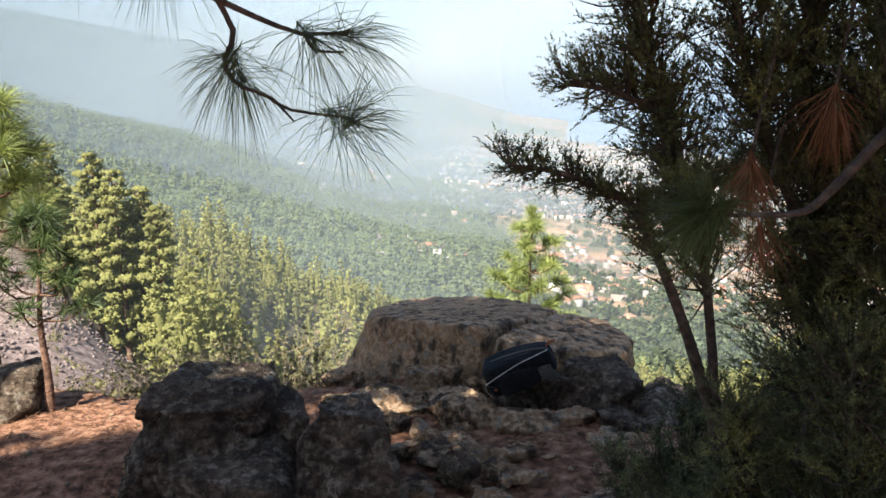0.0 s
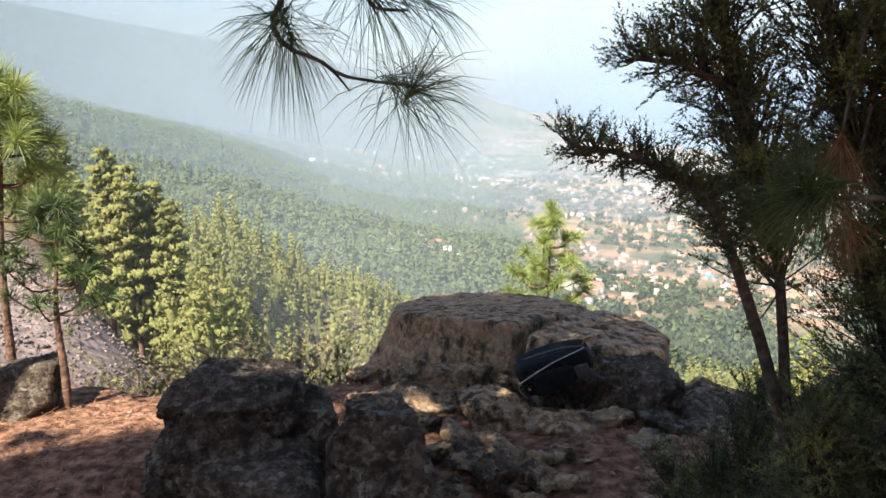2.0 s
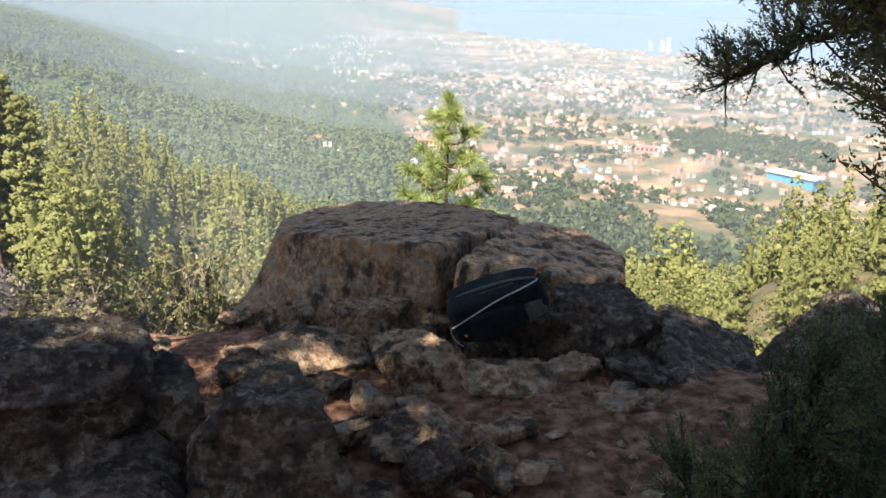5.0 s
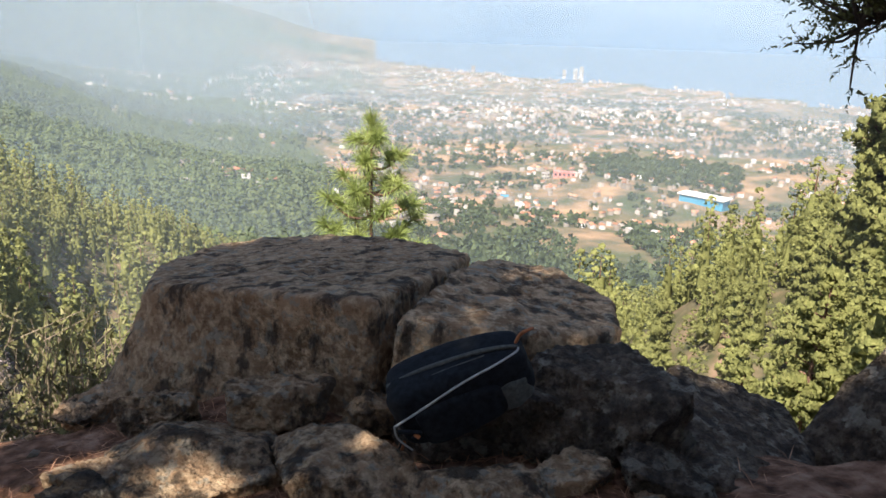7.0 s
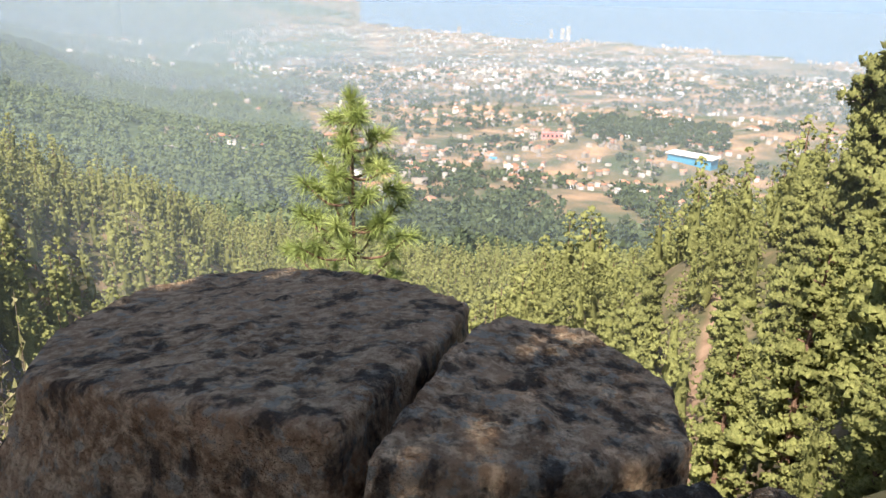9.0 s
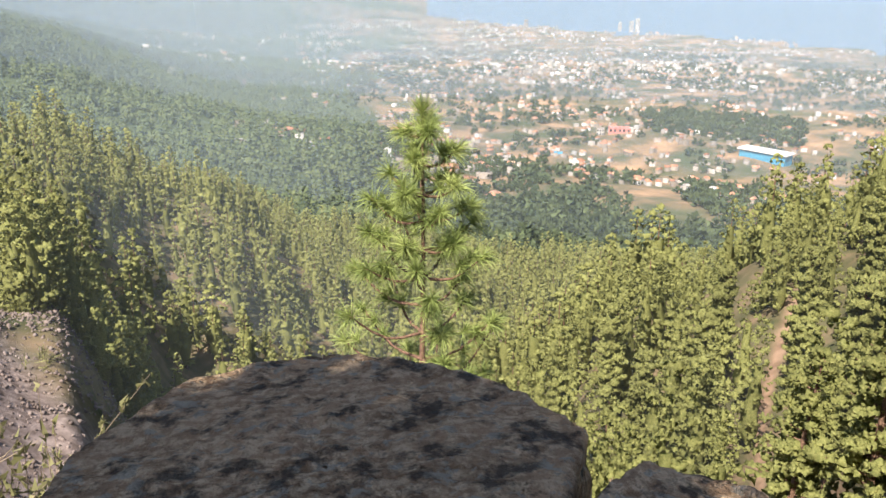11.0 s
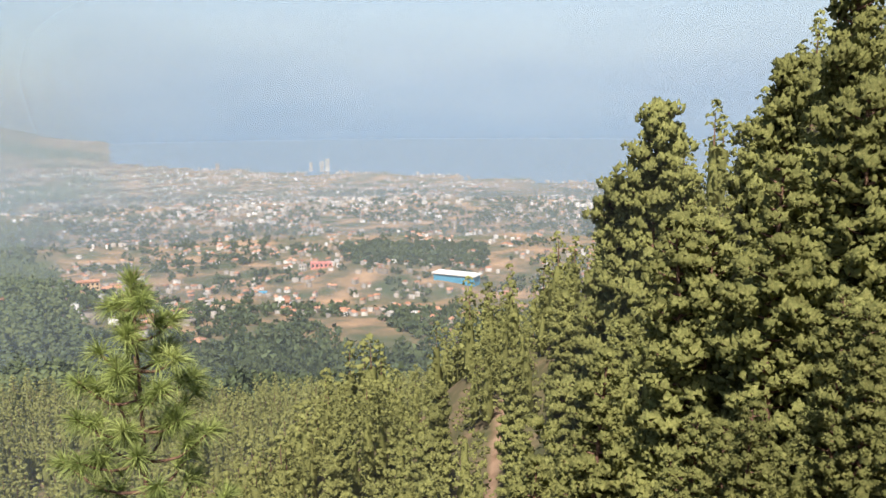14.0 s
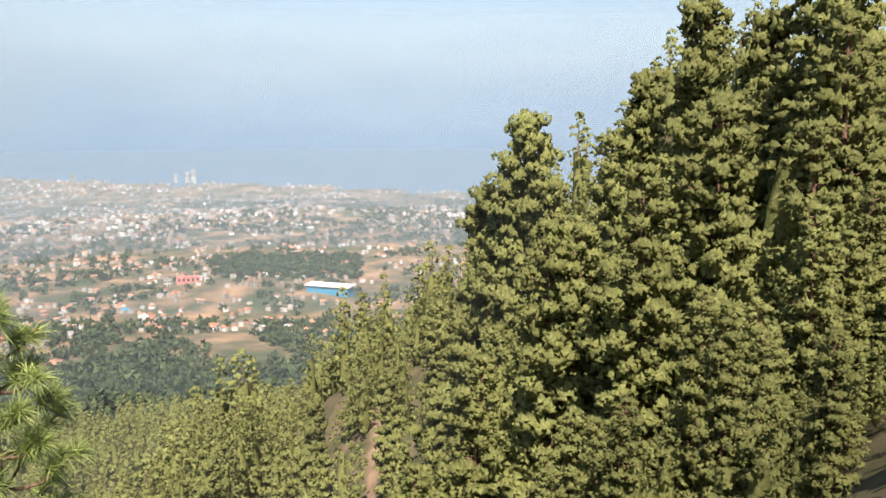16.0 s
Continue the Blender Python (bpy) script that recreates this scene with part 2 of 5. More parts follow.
def bare(az, r, z):
    """Above 0 where the scree lies bare, by azimuth, distance and height: its edge runs slantwise down the slope."""
    low = np.degrees(np.arctan2(2.2 - z, r))
    return np.clip((-12 - (35 - low) * 0.65 - az) / 2.0, 0, 1) * np.clip((low - 7) / 2, 0, 1)


def coast(az):
    """Distance of the shore by azimuth."""
    return np.interp(az, [-10, 8, 14, 22, 30, 36, 45, 80], [4900, 3300, 2750, 2500, 2350, 2200, 2050, 1900])


def np_mesh(name, V, F, mat, parent=None, label=""):
    V, F = np.asarray(V, np.float32).reshape(-1, 3), np.asarray(F, np.int32)
    k = F.shape[1]
    me = bpy.data.meshes.new(name)
    me.vertices.add(len(V))
    me.vertices.foreach_set("co", V.ravel())
    me.loops.add(F.size)
    me.loops.foreach_set("vertex_index", F.ravel())
    me.polygons.add(len(F))
    me.polygons.foreach_set("loop_start", np.arange(0, F.size, k, dtype=np.int32))
    me.polygons.foreach_set("loop_total", np.full(len(F), k, np.int32))
    me.update(calc_edges=True)
    for m in (mat if isinstance(mat, (list, tuple)) else [mat]):
        me.materials.append(m)
    ob = new(name, me)
    if parent is not None:
        ob.parent = parent
    if label:
        ob["label"] = label
    return ob


def smooth(ob):
    ob.data.polygons.foreach_set("use_smooth", np.ones(len(ob.data.polygons), bool))
    return ob


def part(name, bm, mat, parent=None, label=""):
    me = bpy.data.meshes.new(name)
    bm.to_mesh(me)
    bm.free()
    me.materials.append(mat)
    ob = new(name, me)
    if parent is not None:
        ob.parent = parent
    if label:
        ob["label"] = label
    return ob


rng = np.random.default_rng(7)

# ---- ground, sea, haze ----
def ground_material():
    m = bpy.data.materials.new("ground_cover")
    m.use_nodes = True
    n, l = m.node_tree.nodes, m.node_tree.links
    b = n["Principled BSDF"]
    b.inputs["Roughness"].default_value, b.inputs["Specular IOR Level"].default_value = 0.95, 0.1
    co = n.new("ShaderNodeNewGeometry")

    def noise_ramp(scale, ramp, detail=8.0):
        tx = n.new("ShaderNodeTexNoise")
        tx.inputs["Scale"].default_value, tx.inputs["Detail"].default_value = scale, detail
        l.new(co.outputs["Position"], tx.inputs["Vector"])
        cr = n.new("ShaderNodeValToRGB")
        e = cr.color_ramp.elements
        while len(e) < len(ramp):
            e.new(0.5)
        for k, (p, c) in enumerate(ramp):
            e[k].position, e[k].color = p, (*c, 1)
        l.new(tx.outputs["Fac"], cr.inputs["Fac"])
        return cr.outputs["Color"]

    def over(a, c, name):
        at = n.new("ShaderNodeAttribute")
        at.attribute_name = name
        mx = n.new("ShaderNodeMix")
        mx.data_type = "RGBA"
        l.new(at.outputs["Fac"], mx.inputs["Factor"])
        l.new(a, mx.inputs["A"])
        l.new(c, mx.inputs["B"])
        return mx.outputs["Result"]

    slope = noise_ramp(0.25, [(0.3, (0.07, 0.075, 0.035)), (0.5, (0.13, 0.11, 0.06)), (0.7, (0.24, 0.165, 0.105))])
    wood = noise_ramp(0.05, [(0.3, (0.045, 0.06, 0.03)), (0.6, (0.08, 0.1, 0.045))])
    town = noise_ramp(0.022, [(0.34, (0.07, 0.085, 0.042)), (0.46, (0.135, 0.115, 0.072)), (0.56, (0.25, 0.165, 0.1)), (0.68, (0.37, 0.235, 0.14))])
    scree = noise_ramp(1.6, [(0.3, (0.11, 0.082, 0.07)), (0.5, (0.21, 0.16, 0.142)), (0.7, (0.34, 0.27, 0.245))])
    litter = noise_ramp(16, [(0.3, (0.065, 0.034, 0.022)), (0.45, (0.16, 0.08, 0.048)), (0.58, (0.28, 0.15, 0.095)), (0.75, (0.4, 0.25, 0.17))])
    trail = noise_ramp(0.8, [(0.3, (0.2, 0.125, 0.08)), (0.6, (0.34, 0.22, 0.15))])
    c = over(slope, wood, "wood")
    c = over(c, town, "town")
    c = over(c, scree, "scree")
    c = over(c, trail, "trail")
    c = over(c, litter, "litter")
    l.new(c, b.inputs["Base Color"])
    t3 = n.new("ShaderNodeTexNoise")
    t3.inputs["Scale"].default_value, t3.inputs["Detail"].default_value = 25, 10.0
    l.new(co.outputs["Position"], t3.inputs["Vector"])
    bp = n.new("ShaderNodeBump")
    bp.inputs["Strength"].default_value, bp.inputs["Distance"].default_value = 1.0, 0.05
    l.new(t3.outputs["Fac"], bp.inputs["Height"])
    l.new(bp.outputs["Normal"], b.inputs["Normal"])
    return m


def vnoise(x, y, scale, seed=0):
    """Smooth value noise for arrays, about -1 to 1."""
    x, y = np.asarray(x) / scale, np.asarray(y) / scale
    xi, yi = np.floor(x).astype(np.int64), np.floor(y).astype(np.int64)
    fx, fy = x - xi, y - yi
    fx, fy = fx * fx * (3 - 2 * fx), fy * fy * (3 - 2 * fy)

    def h(a, b):
        q = (a * 374761393 + b * 668265263 + seed * 974711) & 0x7FFFFFFF
        q = ((q ^ (q >> 13)) * 1274126177) & 0x7FFFFFFF
        return ((q ^ (q >> 16)) & 0xFFFF) / 32767.5 - 1

    return (h(xi, yi) * (1 - fx) + h(xi + 1, yi) * fx) * (1 - fy) + (h(xi, yi + 1) * (1 - fx) + h(xi + 1, yi + 1) * fx) * fy


def surface(x, y):
    """The land with its unevenness."""
    r = np.hypot(np.asarray(x) - CX, np.asarray(y) - CY)
    near = 0.035 * vnoise(x, y, 0.6, 1) + 0.018 * vnoise(x, y, 0.22, 2) + 0.008 * vnoise(x, y, 0.08, 3)
    mid = 1.2 * vnoise(x, y, 9, 4) + 0.5 * vnoise(x, y, 3, 5)
    wide = 6 * vnoise(x, y, 140, 6) + 2.5 * vnoise(x, y, 50, 7)
    k, q = np.clip((r - 6) / 20, 0, 1), np.clip((r - 250) / 400, 0, 1)
    return land(x, y) + near * (1 - k) + mid * k * (1 - q * 0.5) + wide * q


def build_ground():
    az = np.radians(np.concatenate([np.arange(-180, -60, 4.0), np.arange(-60, 95, 0.5), np.arange(95, 180, 4.0)]))
    rr = np.concatenate([np.append(0.0005, np.linspace(0.04, 3.6, 75)), np.geomspace(3.75, 4950, 150)])
    a, r = np.meshgrid(az, rr)
    x, y = CX + r * np.sin(a), CY + r * np.cos(a)
    z = surface(x, y)
    deg = np.degrees(a)
    under = (r > coast(deg)) & (deg > 8.9) & (deg < 100)
    z = np.where(under, SEA - 6, z)
    n, m = a.shape
    V = np.stack([x, y, z], -1).reshape(-1, 3)
    i, j = np.meshgrid(np.arange(n - 1), np.arange(m), indexing="ij")
    jn = (j + 1) % m
    F = np.stack([i * m + j, (i + 1) * m + j, (i + 1) * m + jn, i * m + jn], -1).reshape(-1, 4)
    ob = smooth(np_mesh("ground", V, F, ground_material()))
    r, deg = r.ravel(), deg.ravel()
    xx, yy = V[:, 0], V[:, 1]
    e = lip(deg)
    fields = {
        "litter": np.clip(1.6 - (r - e) / (0.6 * e + 0.5), 0, 1),
        "wood": np.clip((r - 240) / 100, 0, 1),
        "town": np.clip((deg - 3 + 6 * vnoise(xx, yy, 160, 11)) / 3, 0, 1) * np.clip((r - 520) / 120, 0, 1),
        "scree": np.clip((r - e) / 3, 0, 1) * np.clip((130 - r) / 15, 0, 1) * bare(deg, r, V[:, 2]),
        "trail": np.clip((0.7 - np.abs(deg - 34.8 + 0.5 * np.sin(r / 9))) / 0.5, 0, 1) * np.clip((r - 35) / 8, 0, 1) * np.clip((102 - r) / 8, 0, 1),
    }
    for name, v in fields.items():
        at = ob.data.attributes.new(name, "FLOAT", "POINT")
        at.data.foreach_set("value", v.astype(np.float32))
    return tagged(ob, "hillside of red earth, needle litter, scree and valley floor", "ground", kind="structure")


build_ground()

SEA_MAT = bpy.data.materials.new("sea_water")
SEA_MAT.use_nodes = True
_b = SEA_MAT.node_tree.nodes["Principled BSDF"]
_b.inputs["Base Color"].default_value, _b.inputs["Roughness"].default_value = (0.085, 0.15, 0.235, 1), 0.9
_tx = SEA_MAT.node_tree.nodes.new("ShaderNodeTexNoise")
_tx.inputs["Scale"].default_value = 0.2
_bp = SEA_MAT.node_tree.nodes.new("ShaderNodeBump")
_bp.inputs["Strength"].default_value = 0.4
SEA_MAT.node_tree.links.new(_tx.outputs["Fac"], _bp.inputs["Height"])
SEA_MAT.node_tree.links.new(_bp.outputs["Normal"], _b.inputs["Normal"])
_az = np.radians(np.arange(2, 112, 2.0))
_V = np.concatenate([np.stack([CX + q * np.sin(_az), CY + q * np.cos(_az), np.full(len(_az), SEA)], -1) for q in (1500, 4990)])
_n = len(_az)
_F = [[k, k + _n, k + _n + 1, k + 1] for k in range(_n - 1)]
tagged(np_mesh("water", _V, _F, SEA_MAT), "calm blue sea beyond the coast town", "sea", kind="structure")


def haze_sheet_material(name, amount, top, low=-80, tint=None):
    """A sheet's pale sunlit colour, standing in for haze; lets most of the view through; thinner with height."""
    m = bpy.data.materials.new(name)
    m.use_nodes = True
    n, l = m.node_tree.nodes, m.node_tree.links
    n.remove(n["Principled BSDF"])
    di, tl, tr = n.new("ShaderNodeBsdfDiffuse"), n.new("ShaderNodeBsdfTranslucent"), n.new("ShaderNodeBsdfTransparent")
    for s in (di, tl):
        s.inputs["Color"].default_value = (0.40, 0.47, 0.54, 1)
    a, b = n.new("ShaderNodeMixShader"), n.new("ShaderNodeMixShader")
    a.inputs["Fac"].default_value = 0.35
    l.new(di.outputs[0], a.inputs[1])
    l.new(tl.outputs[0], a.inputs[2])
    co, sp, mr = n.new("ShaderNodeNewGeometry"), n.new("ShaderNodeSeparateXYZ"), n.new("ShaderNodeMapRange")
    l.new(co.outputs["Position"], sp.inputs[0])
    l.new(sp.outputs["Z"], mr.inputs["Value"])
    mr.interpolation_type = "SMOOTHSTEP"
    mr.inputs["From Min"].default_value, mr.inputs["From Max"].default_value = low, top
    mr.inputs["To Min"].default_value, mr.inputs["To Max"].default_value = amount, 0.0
    # Haze put into the colour: sea blue low down, paler higher, with streaky noise.
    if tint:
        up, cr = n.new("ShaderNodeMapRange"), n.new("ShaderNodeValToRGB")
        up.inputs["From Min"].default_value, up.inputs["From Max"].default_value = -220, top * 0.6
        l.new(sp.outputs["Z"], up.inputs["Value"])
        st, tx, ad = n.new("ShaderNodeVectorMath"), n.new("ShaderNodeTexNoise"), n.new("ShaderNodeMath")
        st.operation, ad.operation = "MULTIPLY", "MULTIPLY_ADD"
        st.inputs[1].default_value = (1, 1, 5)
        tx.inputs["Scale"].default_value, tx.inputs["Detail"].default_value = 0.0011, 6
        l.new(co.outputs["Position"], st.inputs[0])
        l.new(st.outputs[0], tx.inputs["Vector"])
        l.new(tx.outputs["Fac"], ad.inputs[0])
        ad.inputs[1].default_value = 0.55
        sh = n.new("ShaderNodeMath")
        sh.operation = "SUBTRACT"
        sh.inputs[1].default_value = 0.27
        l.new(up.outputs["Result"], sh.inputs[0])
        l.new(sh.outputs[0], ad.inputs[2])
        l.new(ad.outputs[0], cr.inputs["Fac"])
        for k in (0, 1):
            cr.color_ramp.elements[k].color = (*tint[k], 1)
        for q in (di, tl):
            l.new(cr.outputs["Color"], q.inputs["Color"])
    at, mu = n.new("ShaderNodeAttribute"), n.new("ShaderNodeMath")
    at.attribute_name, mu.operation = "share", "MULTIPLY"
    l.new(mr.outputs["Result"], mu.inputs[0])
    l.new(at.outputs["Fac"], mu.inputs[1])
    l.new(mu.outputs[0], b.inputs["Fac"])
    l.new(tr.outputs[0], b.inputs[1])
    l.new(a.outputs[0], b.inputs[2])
    l.new(b.outputs[0], n["Material Output"].inputs["Surface"])
    return m


def veil(name, label, m, r, low, top, density, span=(-60, 112)):
    """An upright sheet round the view; density: pairs of azimuth and share, along which it thins out."""
    deg = np.arange(span[0], span[1] + 1, 2.0)
    az, n = np.radians(deg), len(deg)
    V = np.concatenate([np.stack([CX + r * np.sin(az), CY + r * np.cos(az), np.full(n, q)], -1) for q in (low, top)])
    ob = smooth(np_mesh(name, V, [[k, k + 1, k + 1 + n, k + n] for k in range(n - 1)], m))
    at = ob.data.attributes.new("share", "FLOAT", "POINT")
    at.data.foreach_set("value", np.tile(np.interp(deg, *zip(*density)), 2).astype(np.float32))
    return tagged(ob, label, "haze", "valley haze", "structure")


# Upright sheet whose colour ramp paints the hazy sea and its fade to sky.
veil("sea_backdrop", "backdrop sheet coloured as hazy blue sea fading into the sky", haze_sheet_material("painted_sea_haze", 1.0, 900.0, 90.0, ((0.17, 0.29, 0.45), (0.47, 0.55, 0.62))),
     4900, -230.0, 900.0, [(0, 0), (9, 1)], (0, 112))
# Added pale sheets imitate haze; the nearest also lifts the darks between trees.
veil("haze_sheet", "pale sheet standing in for mist over the mountain", haze_sheet_material("mountain_haze_sheet", 0.6, 1500), 2250, -250.0, 1500.0, [(-12, 1), (6, 0)], (-60, 6))
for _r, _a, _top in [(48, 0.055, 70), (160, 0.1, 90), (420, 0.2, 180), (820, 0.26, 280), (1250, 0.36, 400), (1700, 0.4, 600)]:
    veil("haze_sheet", "thin pale sheet standing in for haze over the valley", haze_sheet_material("haze", _a, _top), _r, -250.0, float(_top), [(-8, 1), (16, 0.4 if _r < 1000 else 0.62)])


_g = np.random.default_rng(17)
_r, _a = np.sqrt(_g.uniform(14**2, 80**2, 14000)), np.radians(_g.uniform(-46, -11, 14000))
_x, _y = CX + _r * np.sin(_a), CY + _r * np.cos(_a)
_s = _g.uniform(0.04, 0.17, 14000) * _g.uniform(0.6, 1.4, 14000) * np.clip(_r / 40, 0.4, 1.3)
_D = np.array([[1, 0, 0], [-1, 0, 0], [0, 1, 0], [0, -1, 0], [0, 0, 0.8], [0, 0, -0.6]])
_K = np.array([[0, 2, 4], [2, 1, 4], [1, 3, 4], [3, 0, 4], [2, 0, 5], [1, 2, 5], [3, 1, 5], [0, 3, 5]])
_V = np.stack([_x, _y, surface(_x, _y)], -1)[:, None] + _D[None] * _s[:, None, None] * _g.uniform(0.5, 1.4, (14000, 6, 1))
SCREE = material("scree_stone", [(0.3, (0.09, 0.067, 0.057)), (0.5, (0.165, 0.126, 0.112)), (0.7, (0.25, 0.2, 0.18))], 0.9, 6, 0.9, random_mix=0.25, island=True)
tagged(np_mesh("scree", _V.reshape(-1, 3), (_K[None] + (np.arange(14000) * 6)[:, None, None]).reshape(-1, 3), SCREE), "pinkish grey scree stones and rubble on the slope", "scree", kind="stuff")


# ---- trees ----
def puffs(centres, out, size, count, g, width=0.33):
    """Sprays of small blades round each centre, pointing outwards and up: vertices and triangles."""
    n = len(centres)
    d = g.normal(size=(n, count, 3)) + out[:, None, :] * 0.9 + np.array([0, 0, 0.45])
    d /= np.linalg.norm(d, axis=-1, keepdims=True)
    flat = g.normal(size=(n, count, 3))
    p = np.cross(d, flat)
    p /= np.linalg.norm(p, axis=-1, keepdims=True) + 1e-9
    s = size[:, None, None] * g.uniform(0.7, 1.25, (n, count, 1))
    c = centres[:, None, :] - d * s * 0.25 + g.normal(size=(n, count, 3)) * s * 0.22
    V = np.stack([c - p * s * width, c + p * s * width, c + d * s], 2).reshape(-1, 3)
    F = np.arange(len(V), dtype=np.int32).reshape(-1, 3)
    return V, F


def tube(points, radii, sides=6):
    """A tapered tube along points."""
    P, Rd = np.asarray(points, float), np.asarray(radii, float)
    T = np.gradient(P, axis=0)
    T /= np.linalg.norm(T, axis=1, keepdims=True) + 1e-9
    ref = np.where(np.abs(T[:, 2:3]) > 0.9, [[1.0, 0, 0]], [[0, 0, 1.0]])
    U = np.cross(T, ref)
    U /= np.linalg.norm(U, axis=1, keepdims=True) + 1e-9
    W = np.cross(T, U)
    a = np.linspace(0, 6.2832, sides, endpoint=False)
    V = P[:, None] + Rd[:, None, None] * (np.cos(a)[None, :, None] * U[:, None] + np.sin(a)[None, :, None] * W[:, None])
    n = len(P)
    i, j = np.meshgrid(np.arange(n - 1), np.arange(sides), indexing="ij")
    F = np.stack([i * sides + j, i * sides + (j + 1) % sides, (i + 1) * sides + (j + 1) % sides, (i + 1) * sides + j], -1).reshape(-1, 4)
    return V.reshape(-1, 3), F


def join(parts):
    V, F, k = [], [], 0
    for v, f in parts:
        V.append(v)
        F.append(f + k)
        k += len(v)
    return np.concatenate(V), np.concatenate(F)


def scatter(templates, pos, height, g, squeeze=None):
    """Copies of the templates (V, F) as one set of vertices and faces."""
    out, k = [], 0
    pick = g.integers(0, len(templates), len(pos))
    for t, (V, F) in enumerate(templates):
        w = np.where(pick == t)[0]
        if not len(w):
            continue
        a = g.uniform(0, 6.283, len(w))
        c, s = np.cos(a)[:, None], np.sin(a)[:, None]
        h = height[w][:, None]
        q = (g.uniform(0.8, 1.25, len(w)))[:, None]
        X = (V[:, 0] * c - V[:, 1] * s) * h * q + pos[w, 0][:, None]
        Y = (V[:, 0] * s + V[:, 1] * c) * h * q + pos[w, 1][:, None]
        Z = V[:, 2] * h + pos[w, 2][:, None]
        VV = np.stack([X, Y, Z], -1).reshape(-1, 3)
        FF = (F[None] + (np.arange(len(w)) * len(V))[:, None, None]).reshape(-1, F.shape[1])
        out.append((VV, FF))
    return join(out)


def sow(az0, az1, r0, r1, spacing, g):
    """Uneven places on the land in a sector, at about the given spacing."""
    area = 0.5 * radians(az1 - az0) * (r1 * r1 - r0 * r0)
    n = int(area / spacing**2)
    r = np.sqrt(g.uniform(r0 * r0, r1 * r1, n))
    a = np.radians(g.uniform(az0, az1, n))
    x, y = CX + r * np.sin(a), CY + r * np.cos(a)
    order, keep, cells = g.permutation(n), [], {}
    for i in order:
        key = (int(x[i] // (spacing * 0.62)), int(y[i] // (spacing * 0.62)))
        if key not in cells:
            cells[key] = 1
            keep.append(i)
    keep = np.array(keep)
    x, y, r, a = x[keep], y[keep], r[keep], np.degrees(a[keep])
    return np.stack([x, y, surface(x, y)], -1), r, a


def shoots(centres, out, radius, count, g, slim=0.2):
    """Pads of needle shoots: from each centre small pointed tufts stand out all over a flattened dome."""
    n = len(centres)
    u = g.normal(size=(n, count, 3)) + out[:, None, :] * 0.3 + np.array([0, 0, 0.55])
    u /= np.linalg.norm(u, axis=-1, keepdims=True)
    r = radius[:, None, None]
    d = u + np.array([0, 0, 0.25])
    d /= np.linalg.norm(d, axis=-1, keepdims=True)
    p = np.cross(d, g.normal(size=(n, count, 3)))
    p /= np.linalg.norm(p, axis=-1, keepdims=True) + 1e-9
    q = np.cross(d, p)
    w = r * slim * g.uniform(0.75, 1.3, (n, count, 1))
    m = centres[:, None, :] + u * r * [0.6, 0.6, 0.38]
    tip = m + d * r * g.uniform(0.25, 0.6, (n, count, 1))
    V = np.stack([m + p * w, m + (q * 0.87 - p * 0.5) * w, m - (q * 0.87 + p * 0.5) * w, tip], 2).reshape(-1, 3)
    K = np.array([[3, 0, 1], [3, 1, 2], [3, 2, 0]])
    F = (K[None] + (np.arange(n * count) * 4)[:, None, None]).reshape(-1, 3)
    return V, F


def heart(g, wide, low, blunt, rings=7, sides=7):
    """The dense inside of a crown: a ragged tapering body within the needle pillows."""
    h = np.linspace(low, 0.66, rings)
    a = np.arange(sides) * 6.2832 / sides
    r = wide * (1 - h[:, None]) ** blunt * g.uniform(0.55, 1.3, (rings, sides)) * np.where(np.arange(rings) == 0, 0.25, 1)[:, None]
    V = np.stack([r * np.cos(a), r * np.sin(a), h[:, None] + g.normal(size=r.shape) * 0.02], -1).reshape(-1, 3)
    i, j = np.meshgrid(np.arange(rings - 1), np.arange(sides), indexing="ij")
    b = np.stack([i * sides + j, i * sides + (j + 1) % sides, (i + 1) * sides + (j + 1) % sides, (i + 1) * sides + j], -1).reshape(-1, 4)
    return V, np.concatenate([b[:, [0, 1, 2]], b[:, [0, 2, 3]]])


def pine_limbs(g, n, wide, low, blunt, per):
    """Limbs of a pine of height 1, and the places of the needle pillows along them."""
    bend, limbs, cen, out, size = g.normal(size=2) * 0.012, [], [], [], []
    gap = g.uniform(0, 6.283, 4)
    for k in range(n):
        h = low + (0.97 - low) * (k / n) ** 0.92
        ang = k * 2.4 + g.uniform(-0.5, 0.5)
        thin = 0.72 + 0.28 * math.sin(ang + gap[0] + 7 * h) * math.sin(2 * ang + gap[1] - 11 * h)
        ln = wide * ((1 - h) ** blunt) * g.uniform(0.62, 1.2) * thin * min(1.0, 0.55 + (h - low) * 4) + 0.012
        o = np.array([bend[0] * math.sin(h * 4), bend[1] * math.sin(h * 3), h])
        d = np.array([math.cos(ang), math.sin(ang), g.uniform(-0.05, 0.32)])
        lift = np.array([0, 0, 0.22 * ln])
        limbs.append(tube([o + d * ln * q + lift * q * q for q in (0, 0.4, 0.75, 1)], [0.0042, 0.003, 0.002, 0.001], 4))
        m = max(1, int(round(per * ln / 0.13)))
        for j in range(m):
            q = 1.0 - 0.68 * j / max(1, m) - g.uniform(0, 0.08)
            side = np.array([-d[1], d[0], 0]) * g.normal() * 0.2 * ln * (0.4 + 0.6 * (1 - q))
            cen.append(o + d * ln * q + lift * q * q + side)
            out.append(d)
            size.append((0.021 + 0.11 * ln) * g.uniform(0.75, 1.2))
    cen += [np.array([bend[0] * math.sin(4), bend[1] * math.sin(3), 0.975])] * 2
    out += [np.array([0, 0, 1.0])] * 2
    size += [0.02, 0.026]
    return bend, limbs, np.array(cen), np.array(out), np.array(size)


